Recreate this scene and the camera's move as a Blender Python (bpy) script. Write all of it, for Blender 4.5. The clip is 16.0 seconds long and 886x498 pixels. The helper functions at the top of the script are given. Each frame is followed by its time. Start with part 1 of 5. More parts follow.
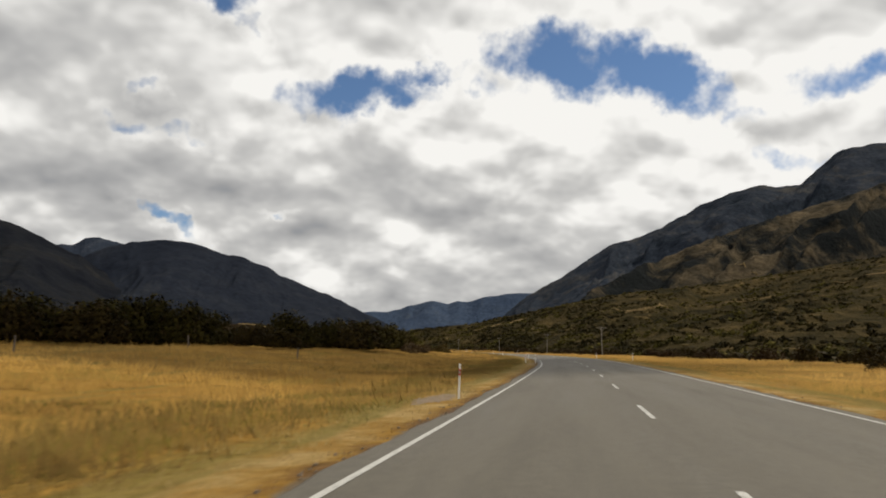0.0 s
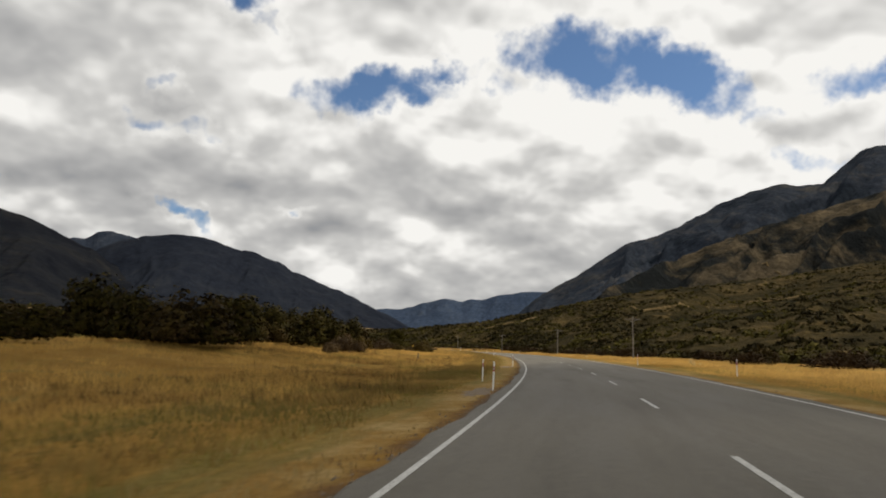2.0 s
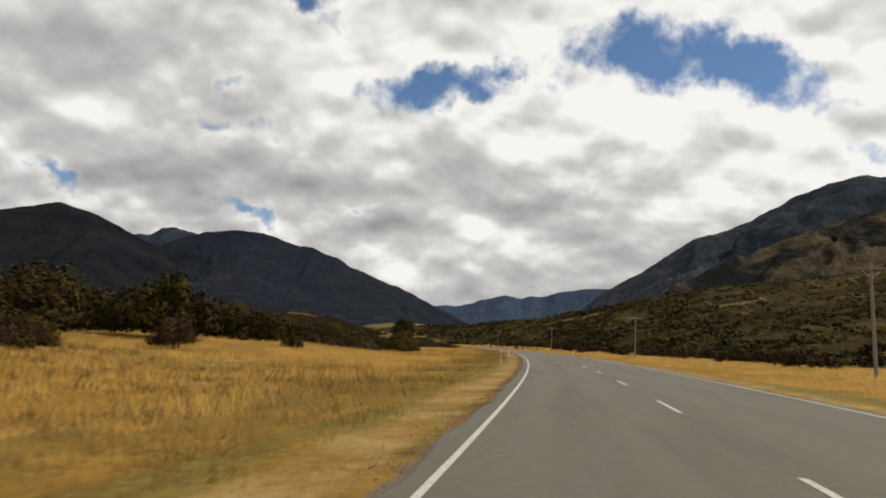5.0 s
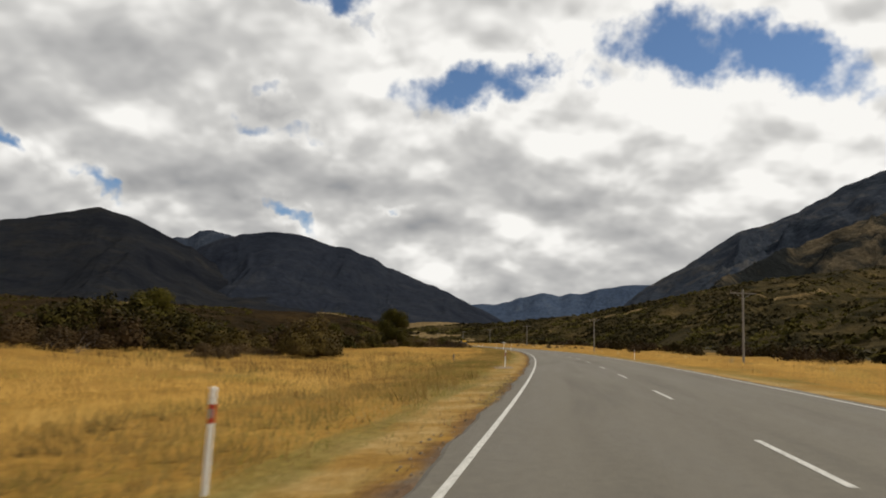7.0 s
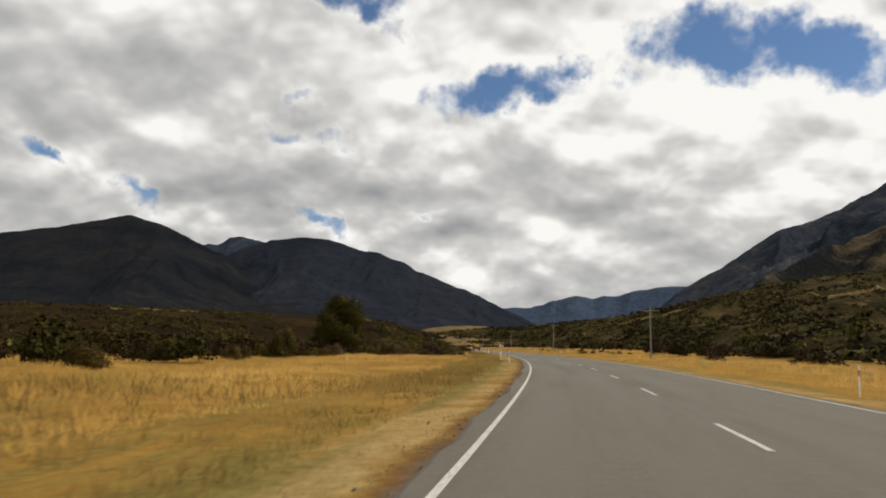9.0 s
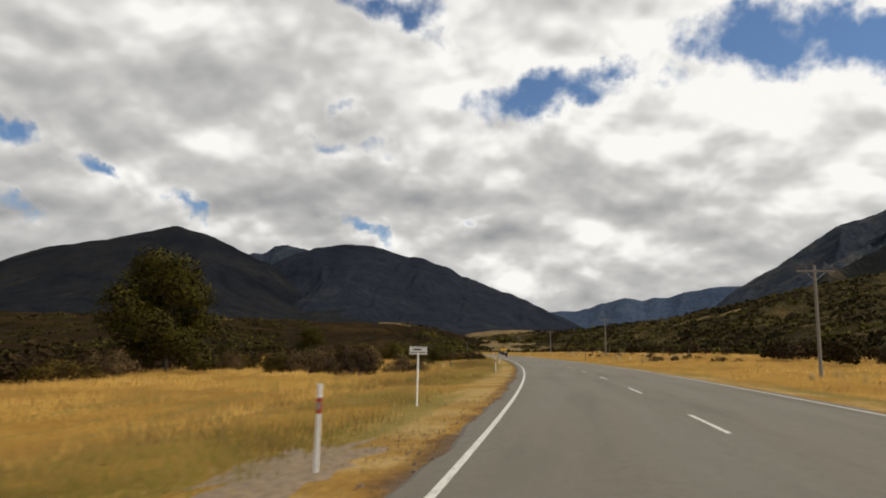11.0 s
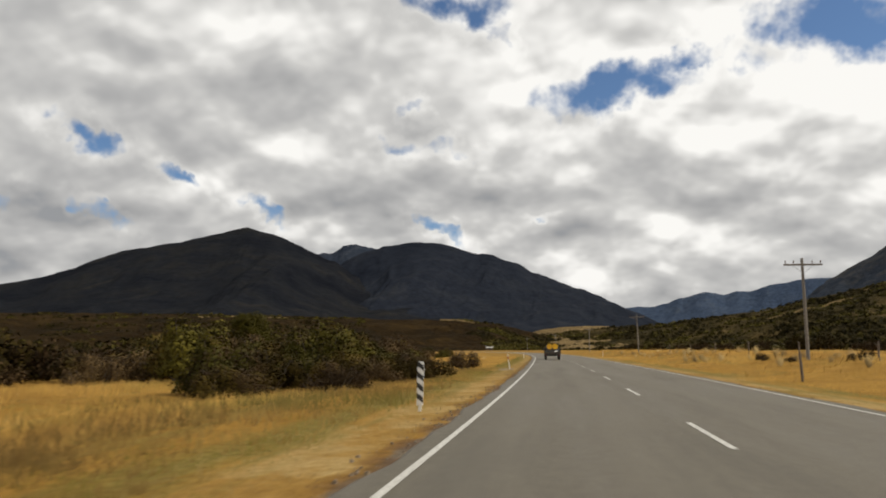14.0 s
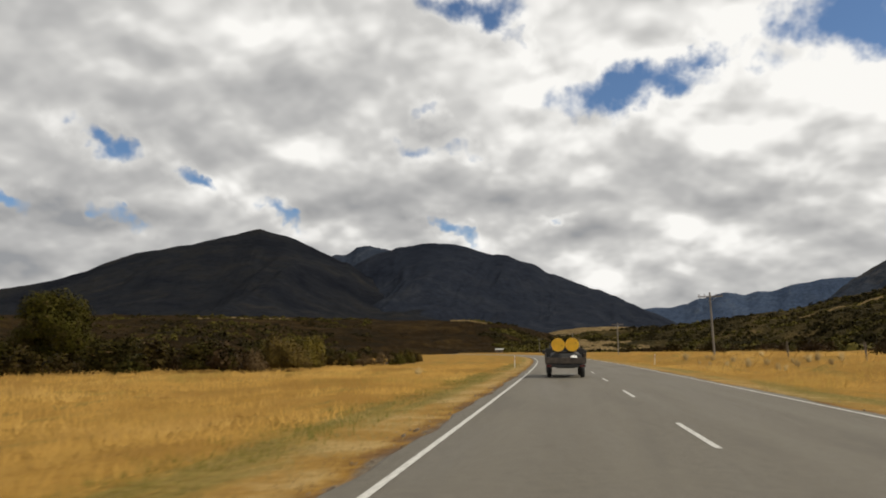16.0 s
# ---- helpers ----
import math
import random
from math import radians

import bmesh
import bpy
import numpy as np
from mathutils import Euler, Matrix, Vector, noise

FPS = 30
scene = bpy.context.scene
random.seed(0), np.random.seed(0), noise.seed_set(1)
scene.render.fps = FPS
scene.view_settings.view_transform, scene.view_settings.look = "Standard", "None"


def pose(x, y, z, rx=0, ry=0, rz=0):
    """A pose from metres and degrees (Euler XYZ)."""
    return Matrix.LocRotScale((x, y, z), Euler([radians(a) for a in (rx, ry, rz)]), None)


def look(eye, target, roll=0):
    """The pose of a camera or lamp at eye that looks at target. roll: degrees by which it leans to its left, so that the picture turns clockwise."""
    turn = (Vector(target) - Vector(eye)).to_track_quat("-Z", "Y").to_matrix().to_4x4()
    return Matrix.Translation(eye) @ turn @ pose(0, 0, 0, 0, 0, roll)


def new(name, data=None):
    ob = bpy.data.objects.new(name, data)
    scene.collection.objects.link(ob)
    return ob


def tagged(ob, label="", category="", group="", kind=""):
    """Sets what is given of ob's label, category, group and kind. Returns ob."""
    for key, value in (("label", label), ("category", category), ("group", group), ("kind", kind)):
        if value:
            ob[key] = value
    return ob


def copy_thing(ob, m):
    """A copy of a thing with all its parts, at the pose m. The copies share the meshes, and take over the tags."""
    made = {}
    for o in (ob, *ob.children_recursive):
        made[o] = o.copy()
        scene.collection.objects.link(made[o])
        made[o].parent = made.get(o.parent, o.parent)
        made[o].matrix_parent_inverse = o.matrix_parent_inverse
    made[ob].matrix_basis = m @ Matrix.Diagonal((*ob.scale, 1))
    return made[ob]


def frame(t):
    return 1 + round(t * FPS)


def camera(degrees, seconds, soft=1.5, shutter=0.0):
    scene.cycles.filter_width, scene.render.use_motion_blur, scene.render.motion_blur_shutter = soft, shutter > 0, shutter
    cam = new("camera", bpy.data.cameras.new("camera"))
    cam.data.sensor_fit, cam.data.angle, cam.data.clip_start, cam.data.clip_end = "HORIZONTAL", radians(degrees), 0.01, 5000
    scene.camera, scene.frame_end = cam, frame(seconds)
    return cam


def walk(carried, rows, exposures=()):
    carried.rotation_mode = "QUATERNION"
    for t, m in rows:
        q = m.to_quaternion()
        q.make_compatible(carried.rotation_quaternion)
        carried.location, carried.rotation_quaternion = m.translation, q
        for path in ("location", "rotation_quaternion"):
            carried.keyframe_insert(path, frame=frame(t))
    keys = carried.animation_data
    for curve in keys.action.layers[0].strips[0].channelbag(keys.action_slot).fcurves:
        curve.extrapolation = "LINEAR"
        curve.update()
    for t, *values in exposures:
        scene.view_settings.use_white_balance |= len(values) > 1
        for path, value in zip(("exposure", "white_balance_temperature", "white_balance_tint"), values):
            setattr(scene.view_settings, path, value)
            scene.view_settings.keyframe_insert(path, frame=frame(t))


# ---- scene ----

# ---------------------------------------------------------------- camera
cam = camera(61.8, 16.0, soft=1.85, shutter=0.15)
EYE = 1.2
# seconds, x, y, turn to the left, tilt up, lean to the left
DRIVE = [(0, 0, 0, -0.12, 7.71, 0.45), (0.5, 2.08, 12.12, 0.08, 7.55, 0.62), (1, 4.11, 24.25, 0.26, 7.4, 0.98), (1.5, 6.06, 36.4, 0.56, 7.44, 0.84),
         (2, 7.93, 48.56, 1.05, 7.56, 1.15), (2.5, 9.66, 60.73, 1.73, 7.32, 1.46), (3, 11.24, 72.93, 2.54, 7.28, 1.73),
         (3.5, 12.65, 85.15, 3.39, 7.25, 2.49), (4, 13.86, 97.39, 4.25, 7.29, 1.9), (4.8, 15.44, 117.01, 5.49, 7.26, 1.75),
         (5.6, 16.59, 136.65, 6.73, 7.23, 1.5), (6.5, 17.38, 158.78, 8.13, 7.2, 1.23), (7, 17.62, 171.08, 8.7, 7.13, 1.09),
         (7.5, 17.75, 183.37, 9.21, 7.23, 1.08), (8, 17.77, 195.67, 9.75, 7.15, 1.16), (8.5, 17.67, 207.97, 10.34, 7.33, 0.85),
         (9.3, 17.19, 227.65, 11.76, 7.5, 0.52), (10.1, 16.26, 247.31, 13.17, 7.68, 0.15), (11, 14.65, 269.39, 14.76, 7.87, -0.17),
         (11.5, 13.47, 281.63, 15.79, 7.94, -0.13), (12, 12.07, 293.85, 16.82, 7.93, -0.27), (12.5, 10.46, 306.04, 17.8, 7.61, 0.14),
         (13, 8.62, 318.2, 18.79, 7.73, -0.37), (13.5, 6.57, 330.33, 19.69, 7.63, -0.23), (14, 4.34, 342.43, 20.29, 7.79, -0.64),
         (14.5, 1.96, 354.5, 20.72, 7.74, -0.83), (15, -0.53, 366.54, 21.02, 7.84, -0.31), (15.5, -3.11, 378.57, 21.31, 7.82, -0.12),
         (16, -5.76, 390.58, 21.52, 7.97, -0.8)]
walk(cam, [(t, pose(x, y, EYE, 90 + p, 0, a) @ pose(0, 0, 0, 0, 0, r)) for t, x, y, a, p, r in DRIVE],
     exposures=[(0, -0.42), (4, -0.42), (7.5, -0.38), (16, -0.36)])

# ---------------------------------------------------------------- nodes


class Net:
    """A short way to write node trees."""

    def __init__(self, tree):
        self.tree, self.n, self.l = tree, tree.nodes, tree.links

    def put(self, socket, value):
        if isinstance(value, bpy.types.NodeSocket):
            self.l.new(value, socket)
        elif value is not None:
            socket.default_value = value

    def math(self, op, a, b=None, c=None, clamp=False):
        m = self.n.new("ShaderNodeMath")
        m.operation, m.use_clamp = op, clamp
        for i, v in enumerate((a, b, c)):
            self.put(m.inputs[i], v)
        return m.outputs[0]

    def noise(self, vec, scale, detail=4.0, rough=0.55, distort=0.0, w=None):
        m = self.n.new("ShaderNodeTexNoise")
        self.put(m.inputs["Vector"], vec)
        for k, v in (("Scale", scale), ("Detail", detail), ("Roughness", rough), ("Distortion", distort)):
            m.inputs[k].default_value = v
        return m.outputs["Fac"]

    def cells(self, vec, scale, soft=0.7):
        m = self.n.new("ShaderNodeTexVoronoi")
        m.feature, m.voronoi_dimensions = "SMOOTH_F1", "2D"
        self.put(m.inputs["Vector"], vec)
        m.inputs["Scale"].default_value, m.inputs["Smoothness"].default_value = scale, soft
        return m.outputs["Distance"]

    def ramp(self, fac, stops, mode="LINEAR"):
        m = self.n.new("ShaderNodeValToRGB")
        m.color_ramp.interpolation = mode
        e = m.color_ramp.elements
        while len(e) < len(stops):
            e.new(0.5)
        for i, (p, c) in enumerate(stops):
            e[i].position = p
            e[i].color = (c, c, c, 1) if not isinstance(c, tuple) else (*c, 1)
        self.put(m.inputs["Fac"], fac)
        return m.outputs["Color"]

    def mix(self, fac, a, b, mode="MIX"):
        m = self.n.new("ShaderNodeMix")
        m.data_type, m.blend_type = "RGBA", mode
        for s, v in ((m.inputs[0], fac), (m.inputs[6], a), (m.inputs[7], b)):
            self.put(s, (*v, 1) if isinstance(v, tuple) and len(v) == 3 else v)
        return m.outputs[2]

    def step(self, v, lo, hi):
        m = self.n.new("ShaderNodeMapRange")
        m.interpolation_type = "SMOOTHSTEP"
        self.put(m.inputs[0], v)
        self.put(m.inputs[1], lo)
        self.put(m.inputs[2], hi)
        return m.outputs[0]

    def xyz(self, vec):
        m = self.n.new("ShaderNodeSeparateXYZ")
        self.put(m.inputs[0], vec)
        return m.outputs

    def join(self, x, y, z):
        m = self.n.new("ShaderNodeCombineXYZ")
        for i, v in enumerate((x, y, z)):
            self.put(m.inputs[i], v)
        return m.outputs[0]

    def coords(self, which="Object"):
        return self.n.new("ShaderNodeTexCoord").outputs[which]

    def position(self):
        return self.n.new("ShaderNodeNewGeometry").outputs["Position"]

    def uv(self):
        m = self.n.new("ShaderNodeUVMap")
        m.uv_map = "road"
        return m.outputs[0]

    def island(self):
        return self.n.new("ShaderNodeNewGeometry").outputs["Random Per Island"]

    def each(self):
        return self.n.new("ShaderNodeObjectInfo").outputs["Random"]

    def bump(self, height, strength, distance):
        m = self.n.new("ShaderNodeBump")
        self.put(m.inputs["Height"], height)
        m.inputs["Strength"].default_value, m.inputs["Distance"].default_value = strength, distance
        return m.outputs[0]


def material(name):
    m = bpy.data.materials.new(name)
    m.use_nodes = True
    net = Net(m.node_tree)
    return m, net, net.n["Principled BSDF"].inputs


# ---------------------------------------------------------------- world and sun
SUN_ELEV, SUN_AZ = 47.0, 78.0      # degrees; azimuth from +y towards +x
world = bpy.data.worlds.new("sky")
scene.world = world
world.use_nodes = True
W = Net(world.node_tree)
sky = W.n.new("ShaderNodeTexSky")
sky.sky_type, sky.sun_disc = "NISHITA", False
sky.sun_elevation, sky.sun_rotation = radians(SUN_ELEV), radians(SUN_AZ)
sky.altitude, sky.air_density, sky.dust_density, sky.ozone_density = 600, 1.0, 0.4, 1.5
gen = W.coords("Generated")
dx, dy, dz = W.xyz(gen)
# the cloud deck as a plane overhead, its far part raised so that it doesn't run to nothing


def deck(lift):
    d = W.math("ADD", W.math("MAXIMUM", dz, 0.0), 0.50 + lift)
    return W.join(W.math("DIVIDE", dx, d), W.math("DIVIDE", dy, d), 0.0)


flat, flat_up = deck(0.0), deck(0.035)


def warped(v):
    """The plane pushed about a little, so that the clouds billow."""
    x, y, _ = W.xyz(v)
    a, b = W.noise(v, 4.0, 2.0, 0.5), W.noise(W.join(W.math("ADD", x, 7.3), y, 2.1), 4.0, 2.0, 0.5)
    return W.join(W.math("ADD", x, W.math("MULTIPLY", W.math("SUBTRACT", a, 0.5), 0.07)), W.math("ADD", y, W.math("MULTIPLY", W.math("SUBTRACT", b, 0.5), 0.07)), 0.0)


lump, lump_up = warped(flat), warped(flat_up)
# where the blue shows between the clouds: azimuth and height in degrees, half widths, tilt, how far open
az = W.math("MULTIPLY", W.math("ARCTAN2", dx, dy), 180 / math.pi)
el = W.math("MULTIPLY", W.math("ARCSINE", dz), 180 / math.pi)


def swing(v, scale, detail, rough, amount):
    """Noise about nought."""
    return W.math("MULTIPLY", W.math("SUBTRACT", W.noise(v, scale, detail, rough), 0.5), amount)


gx, gy, gz = W.xyz(gen)
shifted = W.join(W.math("ADD", gx, 3.7), W.math("ADD", gy, 1.9), gz)
rag_az = W.math("ADD", az, swing(gen, 11.0, 4.0, 0.6, 9.0))
rag_el = W.math("ADD", el, swing(shifted, 15.0, 4.0, 0.6, 4.5))
BLUE = [(-6.6, 19.4, 4.0, 1.25, 8, 1.05), (-2.4, 20.9, 3.2, 0.8, 12, 0.75), (4.3, 20.2, 1.9, 1.0, -10, 0.3), (10.5, 21.9, 4.6, 1.7, -8, 1.15), (16.6, 20.4, 4.2, 1.4, -24, 1.1),
        (31.2, 18.4, 4.0, 1.0, 0, 0.6), (-18.8, 26.0, 3.4, 1.0, 0, 0.5), (-15.3, 23.9, 1.8, 0.7, -52, 0.25), (-33.6, 10.5, 2.2, 0.55, -32, 0.40), (-40.2, 12.9, 1.4, 0.55, -32, 0.45),
        (-46.8, 15.0, 1.6, 0.8, -35, 0.65), (-20.4, 9.4, 1.9, 0.45, -30, 0.55), (-21.5, 15.7, 3.2, 0.6, -4, 0.25), (-22.4, 17.9, 1.0, 0.5, -30, 0.0), (-45.3, 9.9, 2.2, 0.50, -20, 0.45),
        (-52.8, 10.8, 1.6, 0.6, -25, 0.45), (26.6, 13.4, 2.4, 0.6, -16, 0.15), (-12.6, 9.8, 1.1, 0.25, 0, 0.0), (22.9, 17.0, 1.6, 0.8, -20, 0.3)]
blue = -3.0
for a, e, wa, we, tilt, open_ in BLUE:
    ca, sa = math.cos(radians(tilt)), math.sin(radians(tilt))
    px, py = W.math("MULTIPLY", W.math("SUBTRACT", rag_az, a), math.cos(radians(e))), W.math("SUBTRACT", rag_el, e)
    along = W.math("ADD", W.math("MULTIPLY", px, ca / wa), W.math("MULTIPLY", py, sa / wa))
    across = W.math("SUBTRACT", W.math("MULTIPLY", py, ca / we), W.math("MULTIPLY", px, sa / we))
    far_off = W.math("ADD", W.math("MULTIPLY", along, along), W.math("MULTIPLY", across, across))
    blue = W.math("MAXIMUM", blue, W.math("SUBTRACT", open_, W.math("MULTIPLY", far_off, 0.55)))

ragged = W.math("ADD", swing(gen, 24.0, 3.0, 0.55, 2.2), swing(gen, 70.0, 2.0, 0.5, 0.4))
open_sky = W.math("ADD", blue, ragged)
gap = W.math("MULTIPLY", W.step(open_sky, -0.35, 0.85), W.step(dy, 0.1, 0.3))
# elsewhere the same broken deck goes on
other = W.math("MULTIPLY", W.step(W.noise(lump, 1.6, 6.0, 0.6), 0.58, 0.66), W.step(dy, 0.3, 0.0))
gap = W.math("MAXIMUM", gap, other)
# broad bright and dull stretches of the deck: azimuth, height, half widths, tone
TONES = [(27, 14.0, 6, 3.5, 0.22), (16, 16.0, 9, 4.0, 0.12), (-46, 11.5, 7, 4.0, -0.16), (-50, 7.5, 9, 2.5, -0.08), (4, 10.0, 7, 3.0, -0.07), (3, 17.2, 7, 1.8, 0.12), (-3, 24.5, 9, 2.5, 0.10), (-26, 19, 5, 3.5, -0.07), (-12, 21.5, 3, 3.0, 0.10), (-15, 12.6, 9, 1.4, -0.11), (-3, 5.2, 9, 1.6, -0.09),
         (10.5, 10.2, 4.5, 1.0, -0.11), (-46, 20.5, 10, 4.0, -0.13), (-34, 21, 4, 3.0, -0.09), (-40, 11.3, 4, 1.2, 0.10), (-7, 12.5, 6, 1.2, -0.04), (-24, 12.5, 4, 1.2, -0.05), (22, 9, 7, 3, 0.08)]
tone = 0.40
for a, e, wa, we, amount in TONES:
    px, py = W.math("MULTIPLY", W.math("SUBTRACT", az, a), 1 / wa), W.math("MULTIPLY", W.math("SUBTRACT", el, e), 1 / we)
    fall = W.math("POWER", 2.718, W.math("MULTIPLY", W.math("ADD", W.math("MULTIPLY", px, px), W.math("MULTIPLY", py, py)), -0.8))
    tone = W.math("ADD", tone, W.math("MULTIPLY", fall, amount))
# lit tops and grey bellies: how the cloud thins upwards, at three sizes
for size, detail, amount in ((2.6, 3.0, 1.1), (6.5, 3.0, 1.15), (14.0, 2.0, 0.40)):
    up, here = W.noise(lump_up, size, detail, 0.5), W.noise(lump, size, detail, 0.5)
    tone = W.math("ADD", tone, W.math("MULTIPLY", W.math("SUBTRACT", up, here), amount))
tone = W.math("ADD", tone, swing(lump, 1.9, 3.0, 0.5, -0.70))
tone = W.math("ADD", tone, swing(lump, 5.5, 3.0, 0.5, -0.34))
# rounded heads of the heaps
tone = W.math("ADD", tone, W.math("MULTIPLY", W.math("SUBTRACT", 0.42, W.cells(lump, 9.0)), 0.20))
tone = W.math("ADD", tone, W.math("MULTIPLY", W.math("SUBTRACT", 0.42, W.cells(lump, 20.0)), 0.12))
# bright fringes round the gaps
tone = W.math("ADD", tone, W.math("MULTIPLY", W.step(open_sky, -2.6, 0.3), 0.13))
tone = W.math("ADD", tone, W.math("MULTIPLY", W.step(dz, 0.04, 0.36), 0.16))
tone = W.math("ADD", tone, W.math("MULTIPLY", W.step(az, -42.0, 14.0), 0.13))
cloud = W.ramp(tone, [(0.0, (4.0, 4.1, 4.25)), (0.12, (4.8, 4.8, 4.8)), (0.36, (6.2, 6.15, 6.05)), (0.56, (7.9, 7.8, 7.55)), (0.85, (12.4, 12.2, 11.7))])
sky_in = W.mix(1.0, sky.outputs[0], (0.92, 1.06, 1.20), "MULTIPLY")
W.put(W.n["Background"].inputs["Color"], W.mix(gap, cloud, sky_in))
W.n["Background"].inputs["Strength"].default_value = 0.1

sun = new("sun", bpy.data.lights.new("sun", "SUN"))
sun.data.energy, sun.data.angle, sun.data.color = 4.4, radians(0.6), (1.0, 0.915, 0.755)
sd = Vector((math.sin(radians(SUN_AZ)) * math.cos(radians(SUN_ELEV)), math.cos(radians(SUN_AZ)) * math.cos(radians(SUN_ELEV)), math.sin(radians(SUN_ELEV))))
sun.matrix_world = look(sd * 100, (0, 0, 0))

# ---------------------------------------------------------------- the line of the road
HEAD = [(-200, -10.7), (-30, -10.69), (0, -10.3), (25, -9.84), (50, -9.3), (75, -7.27), (100, -5.17), (125, -3.78), (150, -2.22), (175, -0.71), (200, 0.45),
        (225, 1.71), (250, 3.37), (275, 5.64), (300, 7.84), (325, 9.8), (350, 11.33), (375, 12.26), (400, 12.74), (425, 13.03), (450, 13.56), (500, 14.99),
        (550, 17.05), (620, 20.0), (700, 24.0), (900, 27.0), (6000, 27.0)]
_S = np.arange(-60, 1400.5, 0.5)
_H = np.radians(np.interp(_S, *zip(*HEAD)))
_k = np.hanning(61)
_H = np.convolve(np.pad(_H, 30, mode="edge"), _k / _k.sum(), "valid")
_X = np.concatenate([[0], np.cumsum(-np.sin(_H[:-1]) * 0.5)])
_Y = np.concatenate([[0], np.cumsum(np.cos(_H[:-1]) * 0.5)])
_i0 = int(60 / 0.5)
_X, _Y = _X - _X[_i0] + 1.285, _Y - _Y[_i0] - 0.224


def on_road(s, u):
    """The world x, y of the place s metres along the centre line and u metres to its right."""
    h = np.interp(s, _S, _H)
    return np.interp(s, _S, _X) + np.cos(h) * u, np.interp(s, _S, _Y) + np.sin(h) * u


def heading(s):
    return float(np.degrees(np.interp(s, _S, _H)))


def off_road(x, y):
    """The distance to the right of the centre line, nearly, for places anywhere."""
    xr = np.interp(y, _Y, _X)
    h = np.interp(y, _Y, _H)
    return (x - xr) * np.cos(h)


# how far the carriageway leans to the left, in degrees: it banks into the bend and back out of it
BANK = [(-60, -0.1), (0, -0.05), (25, 0.35), (50, 0.65), (75, 1.25), (95, 1.5), (115, 1.25), (160, 0.7), (190, 0.55), (210, 0.35), (250, -0.35), (280, -0.65), (310, -0.65), (350, -0.9), (400, -0.9), (450, -0.5), (520, 0.0), (1400, 0.0)]


def bank_z(s, u):
    return 8.0 * np.tanh(np.asarray(u, float) / 8.0) * np.tan(np.radians(np.interp(s, *zip(*BANK))))


def waves(x, y, seed, size):
    """Smooth made-up relief, about -1 to 1."""
    r = np.random.RandomState(seed)
    z = np.zeros_like(np.asarray(x, float))
    for k in range(7):
        a, f, p = r.uniform(0, 6.283), r.uniform(0.6, 1.7) / size, r.uniform(0, 6.283)
        z = z + np.sin((x * np.cos(a) + y * np.sin(a)) * f * 6.283 + p) / 3.2
    return z


def ground_z(x, y):
    u = off_road(x, y)
    a = np.abs(u)
    near = np.clip((a - 5.0) / 6.0, 0, 1)
    z = -0.03 - 0.05 * np.clip((a - 3.6) / 1.5, 0, 1) - 0.22 * near * near
    z = z + near * (0.16 * waves(x, y, 3, 19.0) + 0.06 * waves(x, y, 4, 5.0))
    # the field on the left swells up towards the thickets along the first stretch
    q = np.clip((-u - 9.0) / 26.0, 0, 1)
    z = z + 1.45 * q * q * (3 - 2 * q) * np.clip((232 - y) / 45, 0, 1)
    # and the bank on the right along the last one
    q = np.clip((u - 6.5) / 8.0, 0, 1)
    z = z + 0.85 * q * q * (3 - 2 * q) * np.clip((y - 318) / 40, 0, 1) * np.clip((75 - u) / 40, 0, 1)
    z = z + bank_z(np.interp(y, _Y, _S), u) * np.clip((60 - a) / 40, 0, 1)
    far = np.clip((a - 40) / 300, 0, 1)
    z = z + far * far * 5.0 + far * 0.6 * waves(x, y, 5, 90.0)
    return z


# ---------------------------------------------------------------- helpers for meshes
def mesh_of(name, verts, faces, mats, smooth=False, slots=None, normals=None):
    me = bpy.data.meshes.new(name)
    me.from_pydata([tuple(v) for v in verts], [], [tuple(int(i) for i in f) for f in faces])
    for m in (mats if isinstance(mats, (list, tuple)) else [mats]):
        me.materials.append(m)
    if slots is not None:
        me.polygons.foreach_set("material_index", np.asarray(slots, np.int32))
    if smooth:
        me.polygons.foreach_set("use_smooth", np.ones(len(me.polygons), bool))
    me.update()
    if normals is not None:
        me.polygons.foreach_set("use_smooth", np.ones(len(me.polygons), bool))
        at = me.attributes.new("custom_normal", "FLOAT_VECTOR", "POINT")
        at.data.foreach_set("vector", np.asarray(normals, np.float32).reshape(-1))
    return me


def part(name, bm, mat, parent, label="", smooth=False):
    me = bpy.data.meshes.new(name)
    bm.to_mesh(me)
    bm.free()
    me.materials.append(mat)
    if smooth:
        me.polygons.foreach_set("use_smooth", np.ones(len(me.polygons), bool))
    ob = new(name, me)
    ob.parent = parent
    return tagged(ob, label) if label else ob


def thing(name, label, category, group="", kind="", m=None):
    ob = new(name)
    ob.empty_display_size = 0.3
    tagged(ob, label, category, group, kind)
    if m is not None:
        ob.matrix_basis = m
    return ob


def box(bm, x0, x1, y0, y1, z0, z1, bevel=0.0, m=None):
    r = bmesh.ops.create_cube(bm, size=1.0)
    bmesh.ops.scale(bm, vec=(x1 - x0, y1 - y0, z1 - z0), verts=r["verts"])
    bmesh.ops.translate(bm, vec=((x0 + x1) / 2, (y0 + y1) / 2, (z0 + z1) / 2), verts=r["verts"])
    vs = r["verts"]
    if bevel:
        es = list({e for v in vs for e in v.link_edges})
        b = bmesh.ops.bevel(bm, geom=es, offset=bevel, segments=2, profile=0.5, affect="EDGES")
        vs = list({v for f in b["faces"] for v in f.verts} | {v for v in vs if v.is_valid})
    if m is not None:
        bmesh.ops.transform(bm, matrix=m, verts=vs)
    return vs


